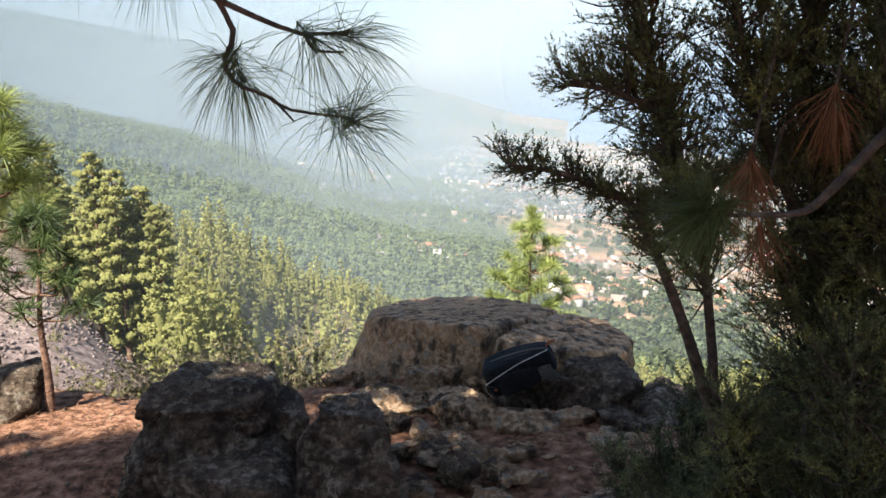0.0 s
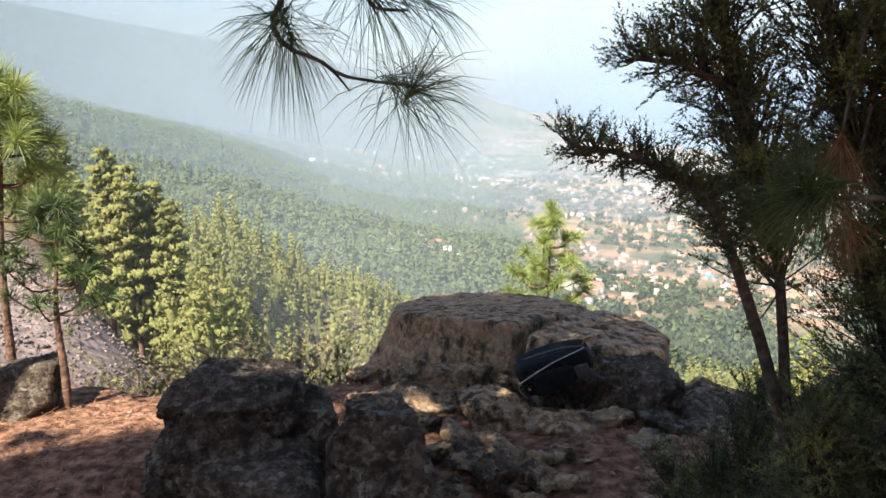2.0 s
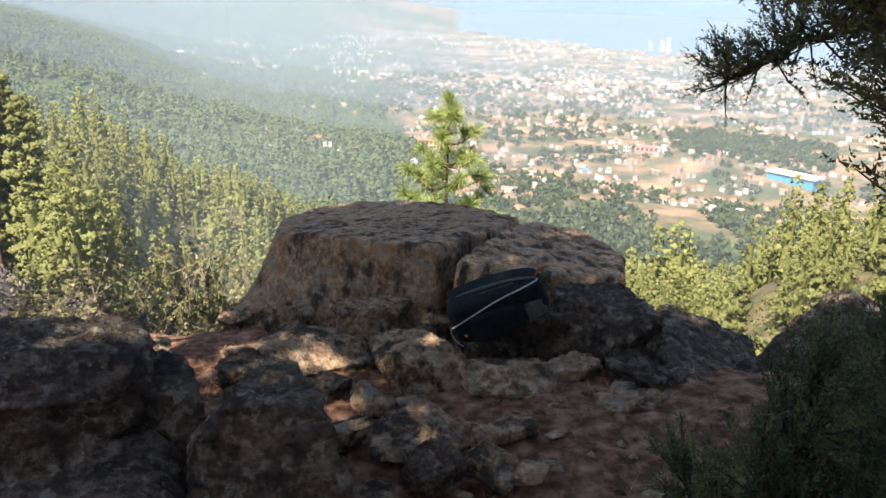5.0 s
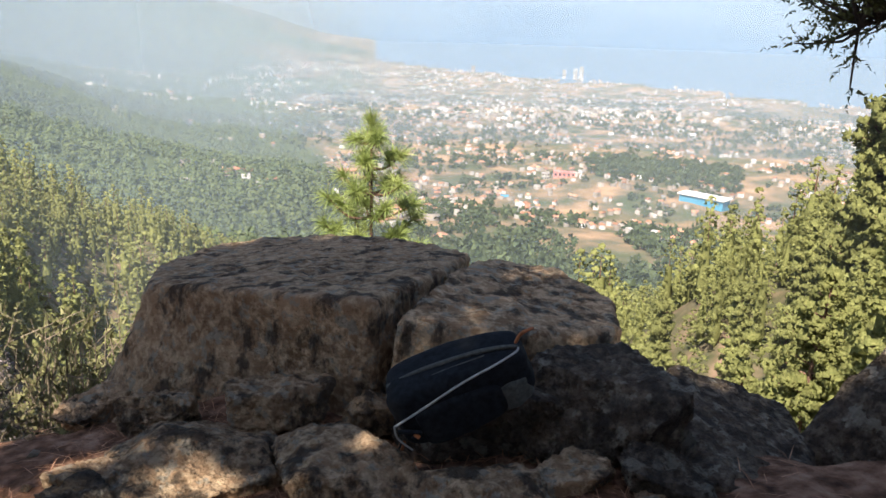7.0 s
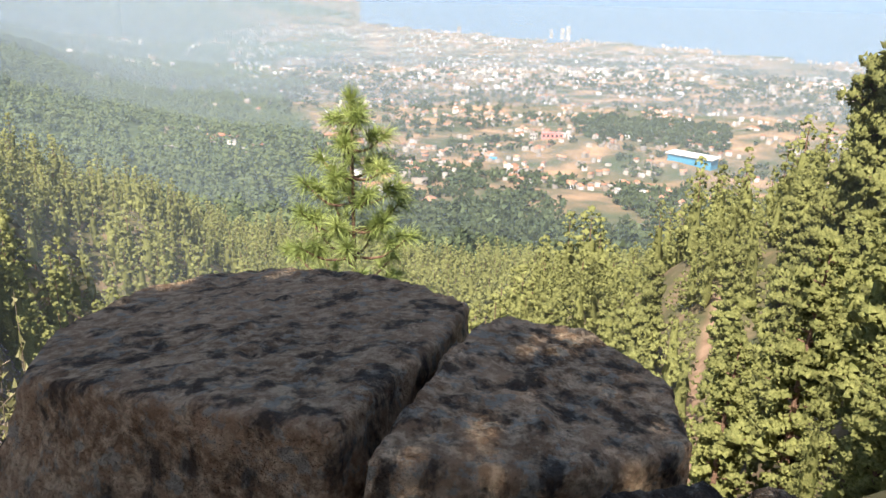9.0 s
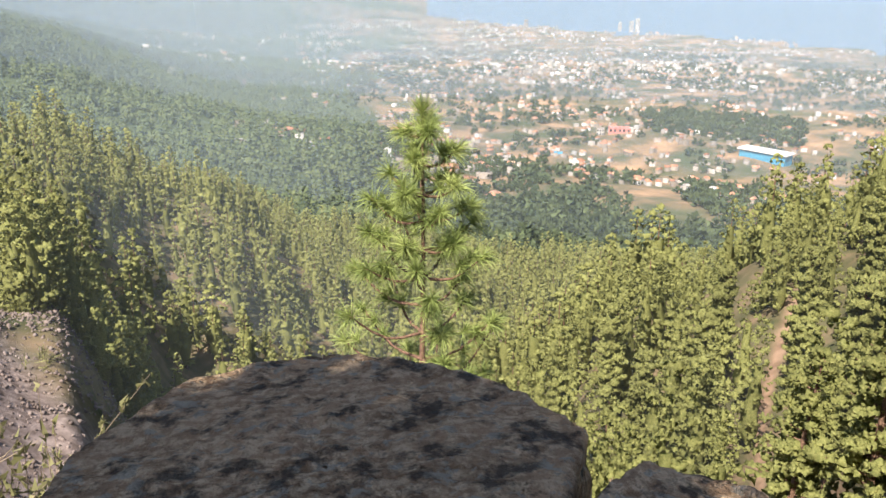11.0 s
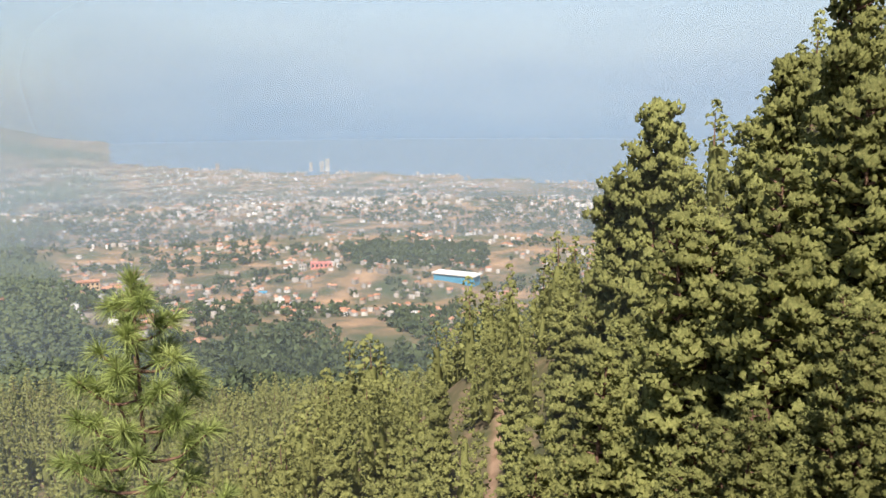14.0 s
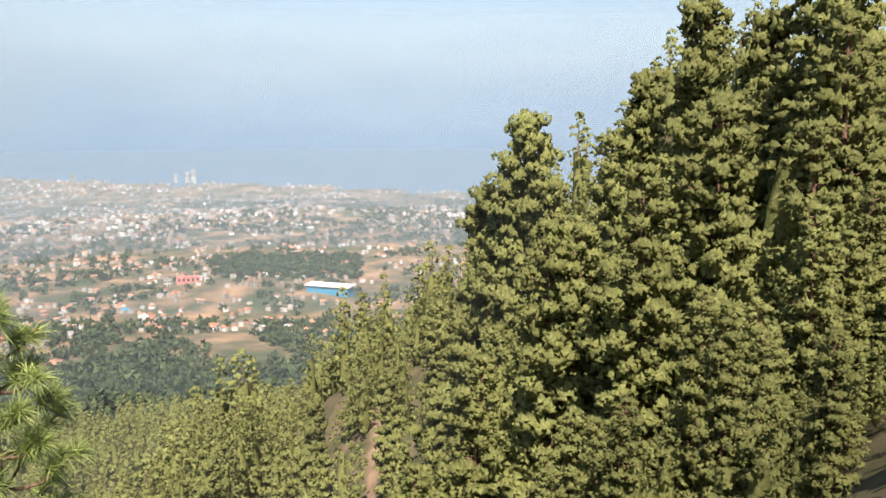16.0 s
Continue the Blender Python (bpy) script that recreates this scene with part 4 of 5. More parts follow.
def young_pine(name, base, height, lean, whorls, tuft, count, seed, label, foot=0.0, trunk_r=0.03, needle_mat=None, reach=0.26, low=0.25, width=0.0018):
    """A slender young pine: trunk, upturned branches in whorls, a tuft of long needles at each shoot."""
    g = np.random.default_rng(seed)
    root = tagged(new(name), label, "pine tree")
    B, Lx = np.array(base, float), np.array(lean, float)
    hs = np.linspace(0, 1, 12)
    axis = [B + np.array([Lx[0] * h * h + 0.012 * math.sin(9 * h), Lx[1] * h * h, height * h]) for h in hs]
    np_mesh("trunk", *tube(axis, trunk_r * (1 - 0.86 * hs), 8), BARK, root)
    tufts = []
    for w in range(whorls):
        h = low + (0.97 - low) * (w / max(1, whorls - 1)) ** 0.9
        o = B + np.array([Lx[0] * h * h, Lx[1] * h * h, height * h])
        k = int(g.integers(3, 6))
        for j in range(k):
            ang = 6.283 * j / k + w * 1.1 + g.uniform(-0.3, 0.3)
            ln = height * reach * (1.03 - h) ** 0.75 * g.uniform(0.7, 1.2) + 0.05
            d = np.array([math.cos(ang), math.sin(ang), 0.1])
            p1, p2 = o + d * ln * 0.5 + [0, 0, -0.02 * ln], o + d * ln + [0, 0, ln * g.uniform(0.15, 0.5)]
            limb = np_mesh("branch", *twig([o, p1, p2], trunk_r * 0.3, trunk_r * 0.12, 5, 7), BARK, root)
            own = [needle_tuft(p2, (p2 - p1), tuft, count, g, 0.8, 0.2, width)]
            for q in (0.42, 0.55, 0.68, 0.82, 0.92):
                if g.uniform() < 0.5:
                    s = p1 + (p2 - p1) * (q - 0.3) + g.normal(size=3) * 0.06 * ln + [0, 0, 0.06]
                    own.append(needle_tuft(s, (p2 - p1) + g.normal(size=3) * 0.1, tuft * 0.9, count * 2 // 3, g, 0.85, 0.2, width))
            for v, f in own:
                np_mesh("needle_tuft", v, f, needle_mat or NEEDLE_GREEN, limb)
    top = axis[-1]
    tufts.append(needle_tuft(top + [0, 0, 0.06], (0, 0, 1), tuft * 0.9, int(count * 1.6), g, 0.45, 0.0, width))
    tufts.append(needle_tuft(top - [0, 0, 0.12], (0, 0, 1), tuft, count, g, 0.6, 0.0, width))
    np_mesh("leader", *join(tufts), needle_mat or NEEDLE_GREEN, root, "long fresh green needles")
    return root


young_pine("young_pine", (1.42, 13.1, -7.2), 7.6, (0.08, 0.4), 17, 0.25, 120, 5, "slender young pine with fresh green tufts below the ledge", trunk_r=0.075, reach=0.22, low=0.24, width=0.0036)
young_pine("young_pine", (-2.24, 5.35, 0.5), 1.18, (0.0, 0.05), 5, 0.13, 60, 6, "thin young pine with a bare trunk beside the litter path", trunk_r=0.03, reach=0.4, low=0.52, needle_mat=NEEDLE_DARK)
young_pine("young_pine", (-2.85, 5.9, 0.0), 2.35, (0.1, 0.0), 5, 0.2, 110, 9, "young pine with bright green needle tufts", trunk_r=0.04, reach=0.3, low=0.66)


def hanging_branch(name, label, stems, tufts, length, count, seed, mat):
    g = np.random.default_rng(seed)
    root = tagged(new(name), label, "pine branch")
    for p, a, b in stems:
        smooth(np_mesh("branch", *twig(p, a, b, 6, 14), BARK_GREY, root))
    for tip, axis in tufts:
        np_mesh("needle_tuft", *needle_tuft(tip, axis, length, count, g, 0.75, 0.3, 0.00065), mat, root)
    root.location = (0.028, 0, 0)
    return root


hanging_branch("pine_branch", "dark crooked pine branch with long drooping needle tufts", [
    ([(-2.85, 1.05, 4.1), (-1.6, 1.8, 3.45), (-0.75, 2.4, 2.98), (-0.442, 2.5, 2.665), (-0.405, 2.5, 2.633), (-0.322, 2.5, 2.595), (-0.233, 2.49, 2.565), (-0.137, 2.5, 2.573)], 0.013, 0.0035),
    ([(-0.415, 2.5, 2.645), (-0.38, 2.51, 2.568), (-0.4, 2.5, 2.512), (-0.374, 2.49, 2.468), (-0.318, 2.5, 2.445), (-0.273, 2.5, 2.417), (-0.17, 2.5, 2.402)], 0.007, 0.003),
    ([(-0.233, 2.495, 2.565), (-0.212, 2.48, 2.535), (-0.155, 2.47, 2.53)], 0.005, 0.0025),
    ([(-0.56, 2.48, 2.8), (-0.515, 2.47, 2.68), (-0.505, 2.47, 2.63)], 0.006, 0.003),
    ([(-0.29, 2.49, 2.425), (-0.265, 2.52, 2.39)], 0.003, 0.0015)],
    [((-0.13, 2.5, 2.56), (1, 0.1, -0.1)), ((-0.15, 2.5, 2.4), (1, 0, -0.35)), ((-0.365, 2.49, 2.475), (0.2, 0, -1)), ((-0.21, 2.47, 2.55), (0.6, -0.3, -0.6)),
     ((-0.14, 2.49, 2.41), (0.5, 0.3, 0.8)), ((-0.52, 2.47, 2.72), (-0.5, 0, -0.6)), ((-0.4, 2.5, 2.5), (-0.6, 0.2, -0.7)), ((-0.66, 2.48, 2.79), (-0.6, 0, -0.4))],
    0.175, 120, 11, NEEDLE_DARK)
hanging_branch("pine_branch", "curved grey pine twig with one dense dark needle tuft", [
    ([(2.6, 1.5, 3.0), (1.7, 2.3, 2.75), (1.154, 2.55, 2.468), (1.006, 2.556, 2.385), (0.866, 2.556, 2.228), (0.796, 2.556, 2.194), (0.625, 2.556, 2.194)], 0.02, 0.005)],
    [((0.6, 2.55, 2.2), (-1, 0, 0.05)), ((0.6, 2.55, 2.22), (-0.3, 0, 0.9)), ((0.62, 2.55, 2.2), (-0.5, 0.4, -0.4))], 0.17, 230, 12, NEEDLE_DARK)


def dead_clump(tip, length, count, seed):
    g = np.random.default_rng(seed)
    V, F = needle_tuft(tip, (0, 0, -1), length, count, g, 0.3, 0.3, 0.0012)
    tw = tagged(new("dead_needle_clump"), "hanging clump of rusty dead pine needles in the juniper", "dead needles", "dead needle clumps")
    np_mesh("stem", *twig([np.array(tip) + [0.08, 0.1, 0.3], np.array(tip) + [0.02, 0.03, 0.1], tip], 0.006, 0.003), BARK_GREY, tw)
    np_mesh("needles", V, F, DRY, tw)


dead_clump((0.90, 3.0, 2.24), 0.17, 200, 1)
dead_clump((1.11, 3.0, 2.42), 0.16, 200, 2)
dead_clump((0.96, 3.05, 2.05), 0.14, 90, 3)


# ---- pines that shade the ledge ----
def shade_pine(base, top, crown, spread, n, seed, label):
    g = np.random.default_rng(seed)
    root = tagged(new("pine_tree"), label, "pine tree", "pines behind the ledge")
    b, t, c = np.array(base, float), np.array(top, float), np.array(crown, float)
    stem = twig([b, b * 0.6 + t * 0.4 + [0.08, 0, 0], t], 0.17, 0.04, 10, 12)
    limbs, cen, outs = [], [], []
    for k in range(34):
        e = g.normal(size=3)
        e /= np.linalg.norm(e)
        end = c + e * np.array(spread) * g.uniform(0.6, 1.0)
        o = b + (t - b) * np.clip((end[2] - 0.8 - b[2]) / (t[2] - b[2]), 0.45, 0.98)
        limbs.append(twig([o, o * 0.45 + end * 0.55 + [0, 0, -0.1], end], 0.035, 0.008, 5, 7))
        for q in g.uniform(0.6, 1.1, n):
            cen.append(o + (end - o) * q + g.normal(size=3) * 0.25)
            outs.append((end - o) / np.linalg.norm(end - o))
    cen, outs = np.array(cen), np.array(outs)
    np_mesh("trunk", *join([stem] + limbs), BARK, root)
    V, F = puffs(cen, outs, g.uniform(0.22, 0.36, len(cen)), 12, g, 0.16)
    np_mesh("crown", V, F, PINE_CROWN, root)


shade_pine((-3.9, 3.7, 0.1), (-3.6, 3.75, 8.0), (-2.08, 2.66, 6.2), (0.78, 0.98, 0.7), 9, 21, "tall pine behind the path that shades the ledge")
shade_pine((-1.9, -2.2, 1.1), (-1.8, -1.9, 8.6), (-2.5, -0.5, 6.2), (2.2, 1.4, 1.5), 20, 22, "tall pine behind the viewpoint")
shade_pine((2.75, 1.4, 0.8), (2.6, 1.4, 6.5), (1.2, 0.6, 5.6), (2.2, 2.0, 1.4), 20, 23, "pine beside the juniper")


shade_pine((-5.6, -0.4, 1.0), (-5.3, 0.0, 7.4), (-6.0, -0.2, 6.2), (1.1, 0.8, 0.9), 10, 24, "pine uphill of the litter path")


shade_pine((-1.7, -0.6, 1.0), (-1.5, 0.6, 7.2), (-1.15, 1.1, 6.0), (1.2, 0.85, 1.0), 12, 25, "pine close behind the viewpoint")
shade_pine((-4.3, -1.6, 1.0), (-4.0, -0.6, 7.6), (-3.75, 0.6, 6.0), (1.35, 0.6, 0.35), 28, 26, "pine beside the litter path")


# ---- juniper ----
def sprig_shape(g, n=9, length=0.085):
    """A finger of small scale leaves round a short shoot, along +z."""
    h = np.linspace(0.05, 1, n)
    ang = np.arange(n) * 2.4
    d = np.stack([np.cos(ang) * 0.8, np.sin(ang) * 0.8, np.full(n, 0.9)], -1)
    o = np.stack([np.zeros(n), np.zeros(n), h * length], -1)
    s = length * 0.21 * (1.1 - 0.5 * h)[:, None]
    p = np.stack([-np.sin(ang), np.cos(ang), np.zeros(n)], -1)
    return np.stack([o - p * s * 0.3, o + p * s * 0.3, o + d * s], 1).reshape(-1, 3)


def place_sprigs(shape, at, way, size, g):
    w = way / np.linalg.norm(way, axis=1, keepdims=True)
    r = np.cross(w, g.normal(size=w.shape))
    r /= np.linalg.norm(r, axis=1, keepdims=True) + 1e-9
    u = np.cross(w, r)
    V = (shape[None, :, 0:1] * r[:, None] + shape[None, :, 1:2] * u[:, None] + shape[None, :, 2:3] * w[:, None]) * size[:, None, None] + at[:, None]
    V = V.reshape(-1, 3)
    return V, np.arange(len(V), dtype=np.int32).reshape(-1, 3)


def juniper(stems, density, seed, label, mat):
    g = np.random.default_rng(seed)
    root = tagged(new("juniper"), label, "juniper tree")
    for p, a, b, _, _ in stems:
        smooth(np_mesh("stem", *twig(p, a, b, 7, 16), BARK_GREY, root))
    at, way, fine = [], [], []
    for pts, a, b, f0, ln in stems:
        P = np.array(pts, float)
        seg = np.linalg.norm(np.diff(P, axis=0), axis=1)
        total = seg.sum()
        for _ in range(int(total * density * (0.28 if ln < 0.12 else 1.0))):
            q = g.uniform(f0, 1.0)
            s, k = q * total, 0
            while k < len(seg) - 1 and s > seg[k]:
                s -= seg[k]
                k += 1
            o = P[k] + (P[k + 1] - P[k]) * (s / seg[k])
            t = (P[k + 1] - P[k]) / seg[k]
            d = g.normal(size=3) + t * 0.9 + [0, 0, 0.5]
            d /= np.linalg.norm(d)
            l = ln * g.uniform(0.45, 1.1) * (1.15 - 0.5 * q)
            mid, end = o + d * l * 0.55 + [0, 0, -0.03 * l], o + d * l + [0, 0, 0.12 * l]
            fine.append(twig([o, mid, end], 0.0038, 0.0012, 4, 5))
            m = max(4, int(l / 0.015))
            for u in g.uniform(0.25, 1.0, m):
                c = o + (end - o) * u
                at.append(c)
                way.append((end - o) / l + g.normal(size=3) * 0.55 + [0, 0, 0.35])
            at.append(end)
            way.append(end - o)
    at, way = np.array(at), np.array(way)
    np_mesh("fine_wood", *join(fine), BARK_GREY, root)
    V, F = place_sprigs(sprig_shape(g), at, way, g.uniform(0.45, 0.85, len(at)), g)
    np_mesh("foliage", V, F, mat, root, "dark green scale leaves")
    return root


_B = (1.28, 3.5, 0.55)
juniper([
    ([_B, (1.0, 3.35, 1.3), (0.8, 3.25, 1.8), (0.62, 3.15, 2.12), (0.42, 3.08, 2.22), (0.25, 3.05, 2.25)], 0.026, 0.004, 0.68, 0.1),
    ([(0.98, 3.32, 1.35), (0.88, 3.28, 1.95), (0.72, 3.22, 2.4), (0.6, 3.2, 2.75), (0.55, 3.2, 3.1)], 0.018, 0.004, 0.25, 0.24),
    ([(0.72, 3.22, 2.38), (0.56, 3.18, 2.45), (0.42, 3.18, 2.47)], 0.012, 0.004, 0.2, 0.14),
    ([_B, (1.3, 3.35, 1.5), (1.2, 3.3, 2.3), (1.05, 3.3, 3.3)], 0.026, 0.005, 0.3, 0.34),
    ([(1.25, 3.3, 1.9), (1.0, 3.25, 2.4), (0.85, 3.2, 2.9), (0.8, 3.2, 3.3)], 0.014, 0.004, 0.15, 0.28),
    ([_B, (1.55, 3.2, 1.4), (1.7, 3.1, 2.3), (1.65, 3.2, 3.2)], 0.026, 0.005, 0.2, 0.36),
    ([(1.3, 3.35, 1.6), (1.4, 3.3, 2.2), (1.45, 3.2, 3.0)], 0.014, 0.004, 0.1, 0.34),
    ([_B, (1.75, 3.4, 1.2), (2.0, 3.3, 2.0), (1.95, 3.2, 2.9)], 0.024, 0.005, 0.15, 0.4),
    ([(1.5, 3.25, 1.2), (1.45, 3.1, 1.8), (1.3, 3.05, 2.3), (1.25, 3.0, 2.9)], 0.014, 0.004, 0.1, 0.32),
    ([_B, (1.35, 3.2, 0.9), (1.3, 3.0, 1.3), (1.2, 2.95, 1.7)], 0.016, 0.004, 0.1, 0.34),
    ([_B, (1.5, 3.1, 0.9), (1.6, 2.9, 1.3), (1.6, 2.9, 1.8)], 0.016, 0.004, 0.1, 0.36),
    ([_B, (1.15, 3.4, 0.9), (1.02, 3.2, 1.2), (0.98, 3.1, 1.5)], 0.014, 0.004, 0.2, 0.24),
], 230, 31, "tall dark green juniper with crooked grey stems", JUNIPER)
juniper([
    ([(1.2, 3.85, 0.5), (1.05, 3.8, 0.75), (0.92, 3.85, 1.0)], 0.02, 0.005, 0.0, 0.26),
    ([(1.25, 3.8, 0.5), (1.3, 3.7, 0.85), (1.25, 3.65, 1.25)], 0.02, 0.005, 0.0, 0.3),
    ([(1.3, 3.9, 0.5), (1.5, 3.95, 0.8), (1.6, 4.05, 1.1)], 0.02, 0.005, 0.0, 0.3),
    ([(1.1, 3.6, 0.5), (1.0, 3.4, 0.8), (1.0, 3.3, 1.15)], 0.02, 0.005, 0.0, 0.3),
    ([(1.4, 3.6, 0.5), (1.6, 3.4, 0.9), (1.65, 3.3, 1.4)], 0.02, 0.005, 0.0, 0.32),
    ([(1.5, 4.1, 0.5), (1.7, 4.4, 0.8), (1.85, 4.6, 1.0)], 0.02, 0.005, 0.0, 0.26),
    ([(1.15, 3.9, 0.5), (1.1, 3.95, 0.85), (1.15, 3.95, 1.2)], 0.02, 0.005, 0.0, 0.28),
    ([(1.4, 3.8, 0.5), (1.45, 3.75, 0.9), (1.5, 3.7, 1.3)], 0.02, 0.005, 0.0, 0.3),
    ([(0.98, 4.0, 0.52), (0.9, 4.02, 0.7), (0.84, 4.05, 0.85)], 0.014, 0.004, 0.0, 0.2),
], 215, 32, "low dark juniper bush at the foot of the tall one", JUNIPER)
# the rear bough, seen against the sea
juniper([
    ([(1.7, 3.15, 1.8), (1.72, 3.6, 2.1), (1.5, 4.1, 2.14), (1.2, 4.4, 2.02), (0.99, 4.42, 1.9)], 0.012, 0.003, 0.5, 0.2),
], 135, 33, "thin juniper bough reaching out over the ledge", JUNIPER)


# ---- shrubs and litter ----
def dry_shrub(name, seed, height, spread, leaf, mat, label, leaves=7, stems=34):
    g = np.random.default_rng(seed)
    root = tagged(new(name), label, "shrub", "dry shrubs at the ledge")
    tw, at, out = [], [], []
    for k in range(stems):
        a = g.uniform(0, 6.283)
        l = height * g.uniform(0.55, 1.1)
        end = np.array([math.cos(a) * spread * g.uniform(0.2, 1), math.sin(a) * spread * g.uniform(0.2, 1), l])
        mid = end * [0.35, 0.35, 0.55] + g.normal(size=3) * 0.03
        tw.append(twig([(0, 0, -0.1), mid, end], 0.005, 0.0014, 4, 6))
        for j in range(3):
            q = g.uniform(0.4, 0.95)
            o = mid * (1 - q) + end * q
            e2 = o + g.normal(size=3) * 0.1 + [0, 0, 0.06]
            tw.append(twig([o, o * 0.5 + e2 * 0.5, e2], 0.0022, 0.001, 3, 4))
            at += [o + (e2 - o) * u for u in g.uniform(0.2, 1, leaves)]
            out += [e2 - o] * leaves
    at, out = np.array(at), np.array(out)
    out = out / (np.linalg.norm(out, axis=1, keepdims=True) + 1e-9)
    np_mesh("brushwood", *join(tw), DRY_TWIG, root)
    V, F = puffs(at, out, np.full(len(at), leaf), 2, g, 0.22)
    np_mesh("foliage", V, F, mat, root)
    return root


_s1 = dry_shrub("dry_shrub", 51, 0.75, 0.36, 0.03, DRY_LEAF, "pale dry shrub with thin twigs at the edge of the ledge")
_s2 = dry_shrub("dry_shrub", 52, 0.65, 0.4, 0.028, DRY_LEAF, "half-green dry shrub with thin twigs at the edge of the ledge")
_s3 = dry_shrub("dry_shrub", 53, 0.5, 0.3, 0.03, BARK_GREY, "leafless brown shrub with shrivelled leaves", 4)
_spots = [(-0.72, 6.2), (-0.95, 6.35), (-1.15, 6.1), (-1.4, 6.3), (-1.6, 6.0), (-1.85, 6.15), (-2.1, 5.95), (-0.85, 6.8), (-1.3, 6.8), (-1.75, 6.7), (-2.3, 6.3), (-0.75, 7.2), (-1.1, 7.3), (-1.6, 7.4), (-2.2, 7.2), (-0.9, 7.8), (-1.5, 8.1), (-2.9, 6.6)]
for _k, (_x, _y) in enumerate(_spots):
    _o = [_s1, _s2, _s3][_k % 3]
    _m = pose(_x, _y, float(surface(np.array([_x]), np.array([_y]))[0]), 0, 0, _k * 77)
    if _k < 3:
        _o.matrix_basis = _m
    else:
        _c = copy_thing(_o, _m)
        _c.scale = (1.35 + 0.3 * math.sin(_k),) * 2 + (min(1.9, max(0.8, (0.12 - _m.translation.z) / 0.7)) * (1 + 0.12 * math.sin(_k * 2.1)),)

_g = np.random.default_rng(91)
_n = 17000
_x, _y = _g.uniform(-3.0, 1.9, _n), _g.uniform(2.2, 6.2, _n)
_d = vnoise(_x, _y, 0.35, 55) + vnoise(_x, _y, 0.9, 56) + _g.normal(size=_n) * 0.35
_keep = _d > -0.1
_x, _y = _x[_keep], _y[_keep]
_z = surface(_x, _y) + _g.uniform(0.003, 0.02, len(_x))
_a, _l = _g.uniform(0, 6.283, len(_x)), _g.uniform(0.05, 0.12, len(_x))
_u = np.stack([np.cos(_a) * _l, np.sin(_a) * _l, _g.normal(size=len(_x)) * 0.012], -1)
_p = np.stack([-np.sin(_a), np.cos(_a), 0 * _a], -1) * 0.0011
_c = np.stack([_x, _y, _z], -1)
_V = np.stack([_c - _p, _c + _p, _c + _u * 0.5 + _p + [0, 0, 0.006], _c + _u * 0.5 - _p + [0, 0, 0.006], _c + _u], 1).reshape(-1, 3)
_b = (np.arange(len(_x)) * 5)[:, None]
tagged(np_mesh("needle_litter", _V, np.concatenate([_b + [0, 1, 2], _b + [0, 2, 3], _b + [3, 2, 4]]), LITTER), "fallen rust-brown pine needles on the ledge", "pine needles", kind="stuff")


# ---- backpack ----
def backpack():
    root = tagged(new("backpack"), "dark navy backpack with grey piping leaning on the stones", "backpack")

    def shell(lx, ly, lz, off):
        bm = bmesh.new()
        bmesh.ops.create_icosphere(bm, subdivisions=5, radius=1)
        for v in bm.verts:
            d = v.co.normalized()
            r = (abs(d.x) ** 6 + abs(d.y) ** 6 + abs(d.z) ** 6) ** (-1 / 6)
            x, y, z = d * r
            taper = 1 - 0.22 * max(0, x)
            wob = 0.025 * noise.noise(Vector((x * 2.5, y * 3, z * 3)))
            v.co = Vector((x * lx / 2, y * ly / 2 * taper, z * lz / 2 * taper)) * (1 + wob) + Vector(off)
        return bm

    smooth(part("body", shell(0.49, 0.23, 0.235, (0, 0, 0)), NAVY, root, "dark navy nylon shell"))
    smooth(part("front_pocket", shell(0.3, 0.1, 0.16, (-0.02, -0.085, -0.03)), NAVY, root))
    smooth(part("side_pocket", shell(0.13, 0.19, 0.13, (0.165, -0.01, -0.045)), GREY_FABRIC, root, "grey mesh side pocket"))

    def band(name, pts, r, mat, label=""):
        ob = np_mesh(name, *twig(pts, r, r * 0.8, 7, 24), mat, root, label)
        return smooth(ob)

    band("piping", [(-0.245, -0.1, 0.01), (-0.13, -0.117, 0.05), (0.02, -0.112, 0.085), (0.15, -0.095, 0.094), (0.22, -0.06, 0.085), (0.232, -0.03, 0.075)], 0.0045, PIPING, "pale grey piping")
    band("piping", [(-0.23, 0.0, 0.095), (-0.1, -0.01, 0.116), (0.08, -0.02, 0.113), (0.18, -0.03, 0.1), (0.228, -0.03, 0.08)], 0.010, GREY_FABRIC, "grey trim along the top")
    band("piping", [(-0.25, -0.1, 0.01), (-0.262, -0.09, -0.05), (-0.235, -0.1, -0.11)], 0.004, PIPING, "pale grey piping")
    band("zip", [(-0.22, -0.05, 0.1), (-0.05, -0.055, 0.116), (0.12, -0.05, 0.11)], 0.003, GREY_FABRIC)
    band("strap", [(-0.24, -0.11, -0.01), (-0.2, -0.145, 0.005), (-0.17, -0.14, -0.02), (-0.21, -0.13, -0.04)], 0.008, NAVY, "dark webbing strap")
    band("zip_pull", [(-0.19, -0.14, -0.015), (-0.18, -0.15, -0.03)], 0.008, ORANGE, "orange zip pull")
    band("haul_loop", [(0.23, -0.02, 0.09), (0.262, -0.03, 0.125), (0.30, -0.02, 0.118), (0.285, 0.0, 0.105), (0.24, 0.01, 0.085)], 0.006, ORANGE, "orange haul loop")
    band("strap", [(-0.25, -0.08, -0.08), (-0.285, -0.09, -0.12), (-0.3, -0.1, -0.135)], 0.006, ORANGE, "loose orange cord")
    root.matrix_basis = pose(0.52, 5.2, 0.895, 14, -24, -12) @ Matrix.Diagonal((0.83, 0.82, 0.86, 1))


backpack()


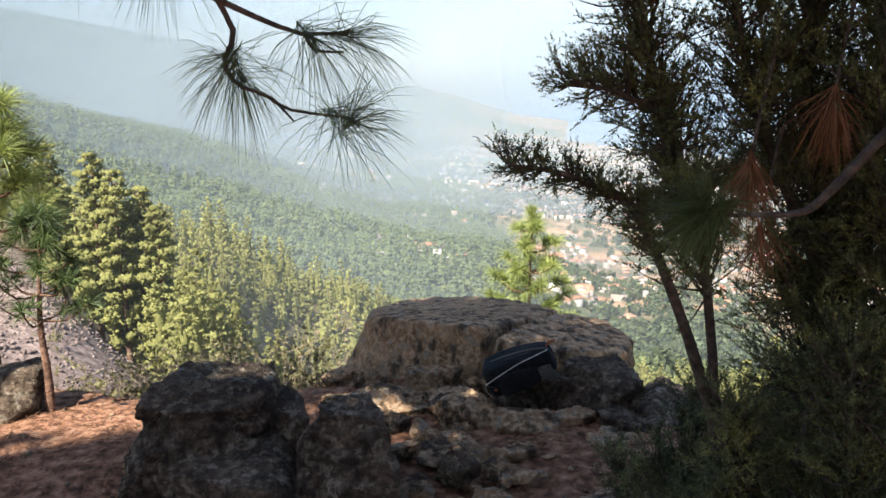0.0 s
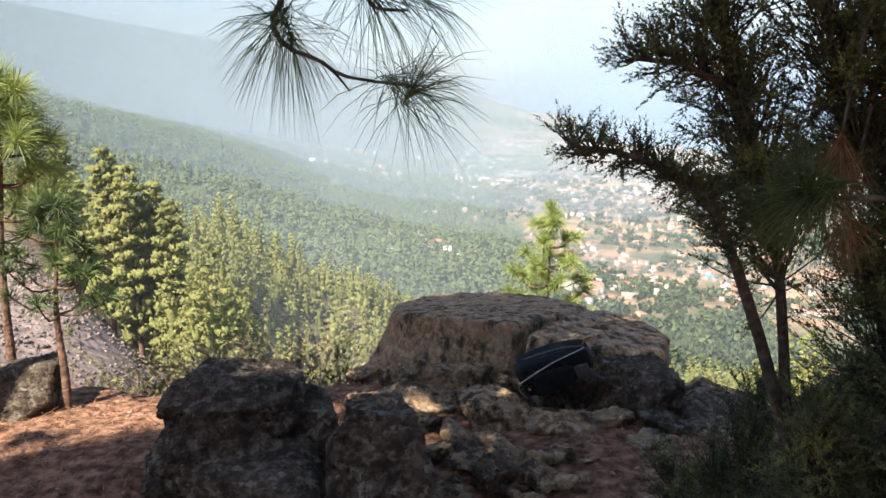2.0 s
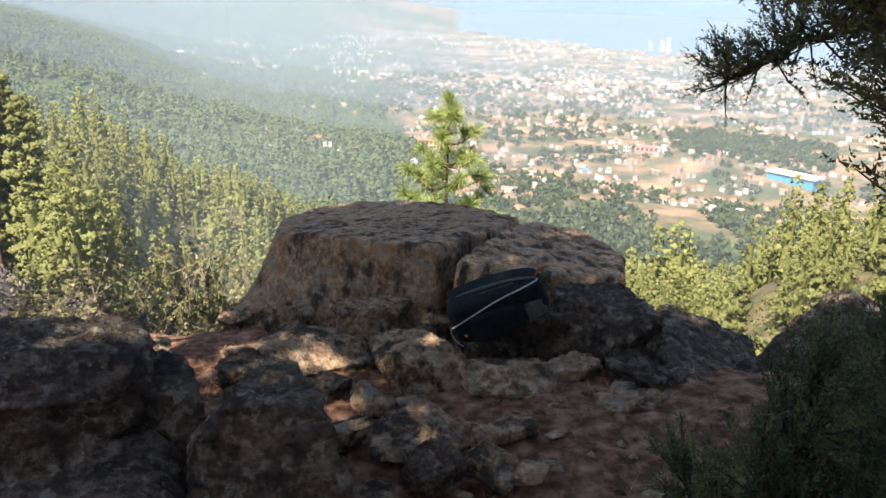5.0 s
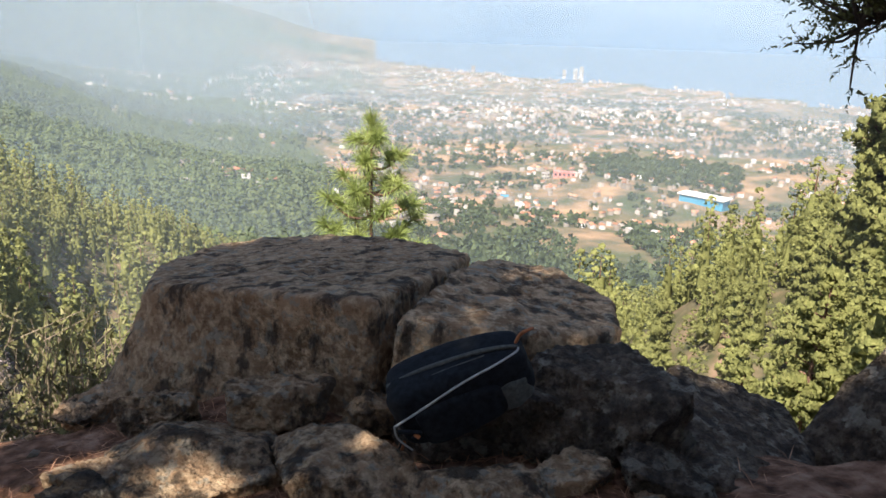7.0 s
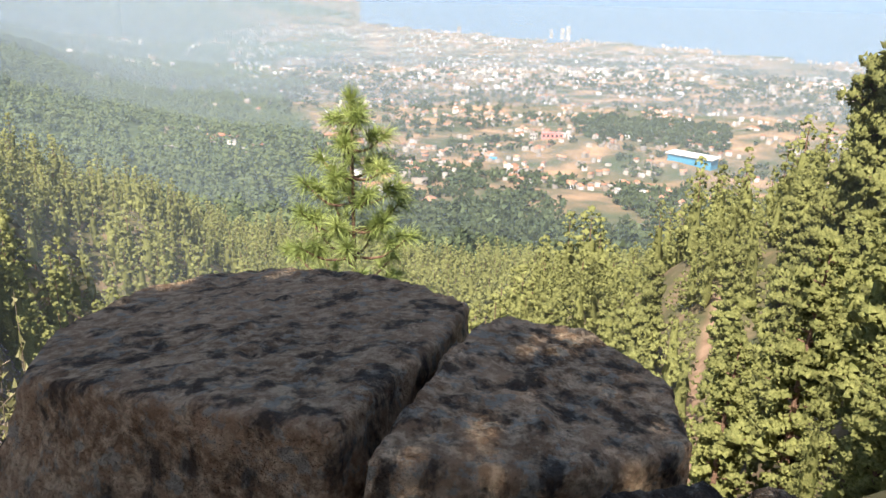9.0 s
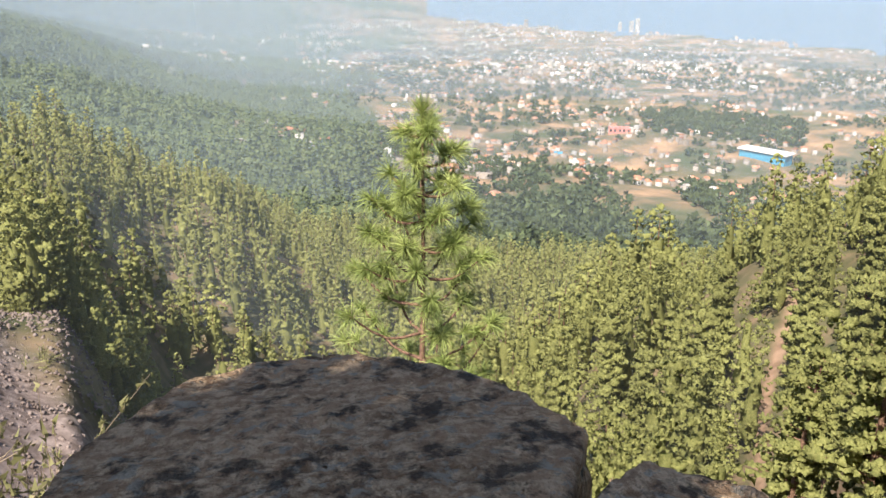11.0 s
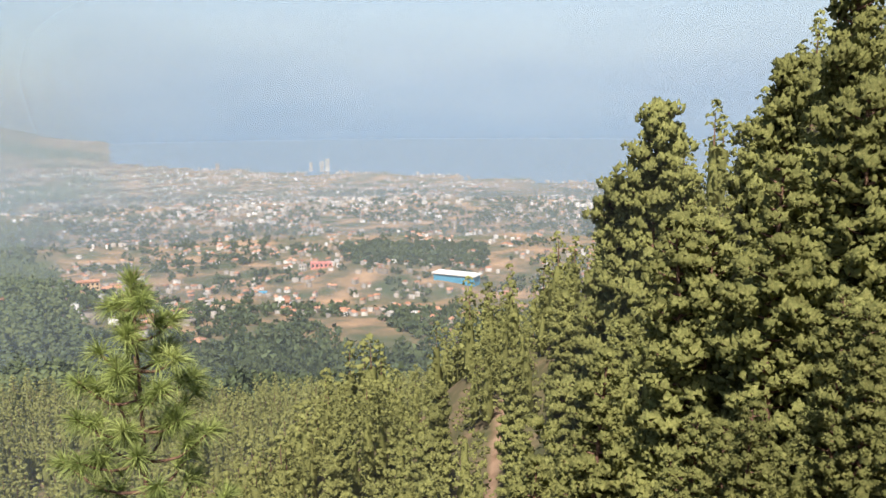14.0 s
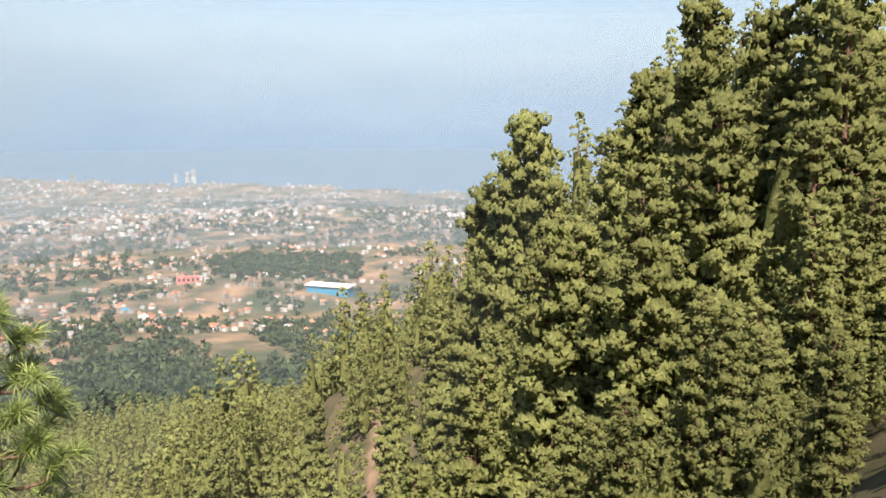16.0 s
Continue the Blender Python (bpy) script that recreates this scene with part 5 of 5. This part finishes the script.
# ---- valley town ----
def box_house(w, d, h, roof, g):
    """A plain house of walls and a roof: walls (V, F), roof (V, F)."""
    w, d = w / 2, d / 2
    W = np.array([[-w, -d, -3], [w, -d, -3], [w, d, -3], [-w, d, -3], [-w, -d, h], [w, -d, h], [w, d, h], [-w, d, h]], float)
    WF = np.array([[0, 1, 5, 4], [1, 2, 6, 5], [2, 3, 7, 6], [3, 0, 4, 7], [4, 5, 6, 7]])
    o = 0.4
    Rf = np.array([[-w - o, -d - o, h], [w + o, -d - o, h], [w + o, d + o, h], [-w - o, d + o, h], [-w - o, 0, h + roof], [w + o, 0, h + roof]], float)
    RF = np.array([[0, 1, 5, 4], [2, 3, 4, 5], [1, 2, 5, 5], [3, 0, 4, 4]])
    return (W, WF), (Rf, RF)


def place(v, x, y, z, a):
    c, s = math.cos(a), math.sin(a)
    return np.stack([v[:, 0] * c - v[:, 1] * s + x, v[:, 0] * s + v[:, 1] * c + y, v[:, 2] + z], -1)


def build_town():
    g = np.random.default_rng(13)
    walls, roofs = [], []
    spots = []

    def sector(n, az0, az1, r0, r1, lo, hi, red, tall, grain):
        m = 0
        while m < n:
            a, r = radians(g.uniform(az0, az1)), math.sqrt(g.uniform(r0 * r0, r1 * r1))
            if r > coast(math.degrees(a)) - 12:
                m += 1
                continue
            x, y = CX + r * math.sin(a), CY + r * math.cos(a)
            if float(vnoise(np.array([x]), np.array([y]), grain, 61)[0]) + g.normal() * 0.25 < -0.05:
                m += 0.35
                continue
            m += 1
            z = float(surface(np.array([x]), np.array([y]))[0])
            w, d, h = g.uniform(lo, hi), g.uniform(lo, hi) * 0.8, g.uniform(3, tall)
            hip = g.uniform() < red
            wl, rf = box_house(w, d, h, 1.6 if hip else 0.3, g)
            t = g.uniform(0, 3.14)
            walls.append((place(wl[0], x, y, z, t), wl[1]))
            if hip:
                roofs.append((place(rf[0], x, y, z, t), rf[1]))

    sector(1100, 5, 48, 690, 1300, 3.5, 7, 0.5, 5, 45)
    sector(4200, 0, 56, 1300, 2800, 3, 7.5, 0.15, 6, 90)
    sector(700, 12, 50, 1350, 1750, 5, 13, 0.1, 9, 140)
    sector(130, -10, 8, 1150, 2300, 5, 9, 0.15, 6, 80)
    sector(50, -5, 14, 560, 700, 6, 12, 0.5, 6, 40)
    town = tagged(new("town"), "scattered white and cream houses of the valley town", "town", kind="stuff")
    tagged(np_mesh("walls", *join(walls), WALL_WHITE, town), kind="stuff")
    tagged(np_mesh("roofs", *join(roofs), ROOF_RED, town, "terracotta roofs"), kind="stuff")

    # trees and scrub between the houses
    blobs = []
    for s in range(4):
        q = np.random.default_rng(200 + s)
        c = q.normal(size=(9, 3)) * [0.3, 0.3, 0.16] + [0, 0, 0.45]
        o = c / (np.linalg.norm(c, axis=1, keepdims=True) + 1e-9)
        blobs.append(puffs(c, o, np.full(9, 0.42), 4, q, 0.45))
    P1, r1, a1 = sow(0, 52, 330, 760, 9.5, g)
    P2, r2, a2 = sow(3, 52, 700, 1900, 16, g)
    n2 = vnoise(P2[:, 0], P2[:, 1], 70, 71) + 0.4 * vnoise(P2[:, 0], P2[:, 1], 25, 72)
    P2 = P2[n2 > -0.05]
    k1 = (vnoise(P1[:, 0], P1[:, 1], 45, 73) > -0.35) | (r1 < 560)
    P1 = P1[k1]
    P3, r3, a3 = sow(24, 34, 980, 1160, 6.5, g)
    PA = np.vstack([P1, P2, P3])
    PA = PA[np.hypot(PA[:, 0] - 461, PA[:, 1] - 745) > 42]
    V, F = scatter(blobs, PA, g.uniform(4.5, 9.5, len(PA)), g)
    tagged(np_mesh("valley_scrub", V, F, BROADLEAF), "dark green trees and scrub between the fields", "trees", kind="stuff")


build_town()


def building(name, label, centre, az, w, d, h, wall, roof_mat, over=1.0, thick=1.0, floors=0, cols=0):
    root = tagged(new(name), label, "building")
    x, y, z = centre
    bm = bmesh.new()
    bmesh.ops.create_cube(bm, size=1, matrix=Matrix.Translation((0, 0, h / 2 - 2)) @ Matrix.Diagonal((w, d, h + 4, 1)))
    part("wall", bm, wall, root)
    bm = bmesh.new()
    bmesh.ops.create_cube(bm, size=1, matrix=Matrix.Translation((0, 0, h + thick / 2 + 0.05)) @ Matrix.Diagonal((w + 2 * over, d + 2 * over, thick, 1)))
    bmesh.ops.bevel(bm, geom=bm.edges[:], offset=thick * 0.2, segments=1, affect="EDGES")
    part("roof", bm, roof_mat, root)
    for f in range(floors):
        for c in range(cols):
            bm = bmesh.new()
            bmesh.ops.create_cube(bm, size=1, matrix=Matrix.Translation((-w / 2 + w * (c + 0.5) / cols, -d / 2, h * (f + 0.55) / floors)) @ Matrix.Diagonal((w / cols * 0.5, 0.3, h / floors * 0.5, 1)))
            part("window", bm, GLASS_DARK, root)
    root.matrix_basis = pose(x, y, z, 0, 0, -az)
    return root


def drop(x, y):
    return float(surface(np.array([x]), np.array([y]))[0])


building("sports_hall", "long hall with blue walls and a white overhanging roof", (471, 763, -203.5), 58, 50, 16, 15, HALL_BLUE, HALL_ROOF, 2.0, 1.5)
building("white_house", "white square house in the valley village", (349, 918, drop(349, 918)), 20, 9, 9, 8, WALL_WHITE, WALL_WHITE, 0.2, 0.5, 2, 3)
building("pink_house", "red-pink house row in the valley village", (372, 915, drop(372, 915)), 22, 26, 10, 6, PINK, PINK, 0.3, 0.6, 1, 5)
building("tan_house", "long tan building among the terraces", (200, 718, drop(200, 718)), 15, 22, 9, 4, TAN, TAN, 0.3, 0.5, 1, 5)
building("farmhouse", "white house with a red roof at the edge of the wood", (14, 622, drop(14, 622)), 0, 12, 8, 4, WALL_WHITE, ROOF_RED, 0.6, 1.0, 1, 3)
building("hotel", "terracotta apartment block at the edge of the wood", (91, 760, drop(91, 760)), 8, 18, 10, 11, TAN, ROOF_RED, 0.6, 0.8, 3, 5)
building("hotel", "white apartment blocks with terracotta roof", (112, 775, drop(112, 775)), 12, 16, 10, 8, WALL_WHITE, ROOF_RED, 0.6, 0.8, 2, 4)
building("blue_shed", "low turquoise-roofed shed in the village", (261, 815, drop(261, 815)), 18, 15, 9, 2.5, WALL_WHITE, HALL_BLUE, 0.5, 0.8)
for _k, (_x, _y, _w, _h) in enumerate([(985, 2385, 13, 28), (1002, 2380, 14, 34), (955, 2400, 10, 22), (720, 2600, 12, 18)]):
    building("tower_block", "pale tower block on the coast", (_x, _y, drop(_x, _y)), 22, _w, 12, _h, WALL_WHITE, WALL_WHITE, 0.3, 0.8, 6, 4)
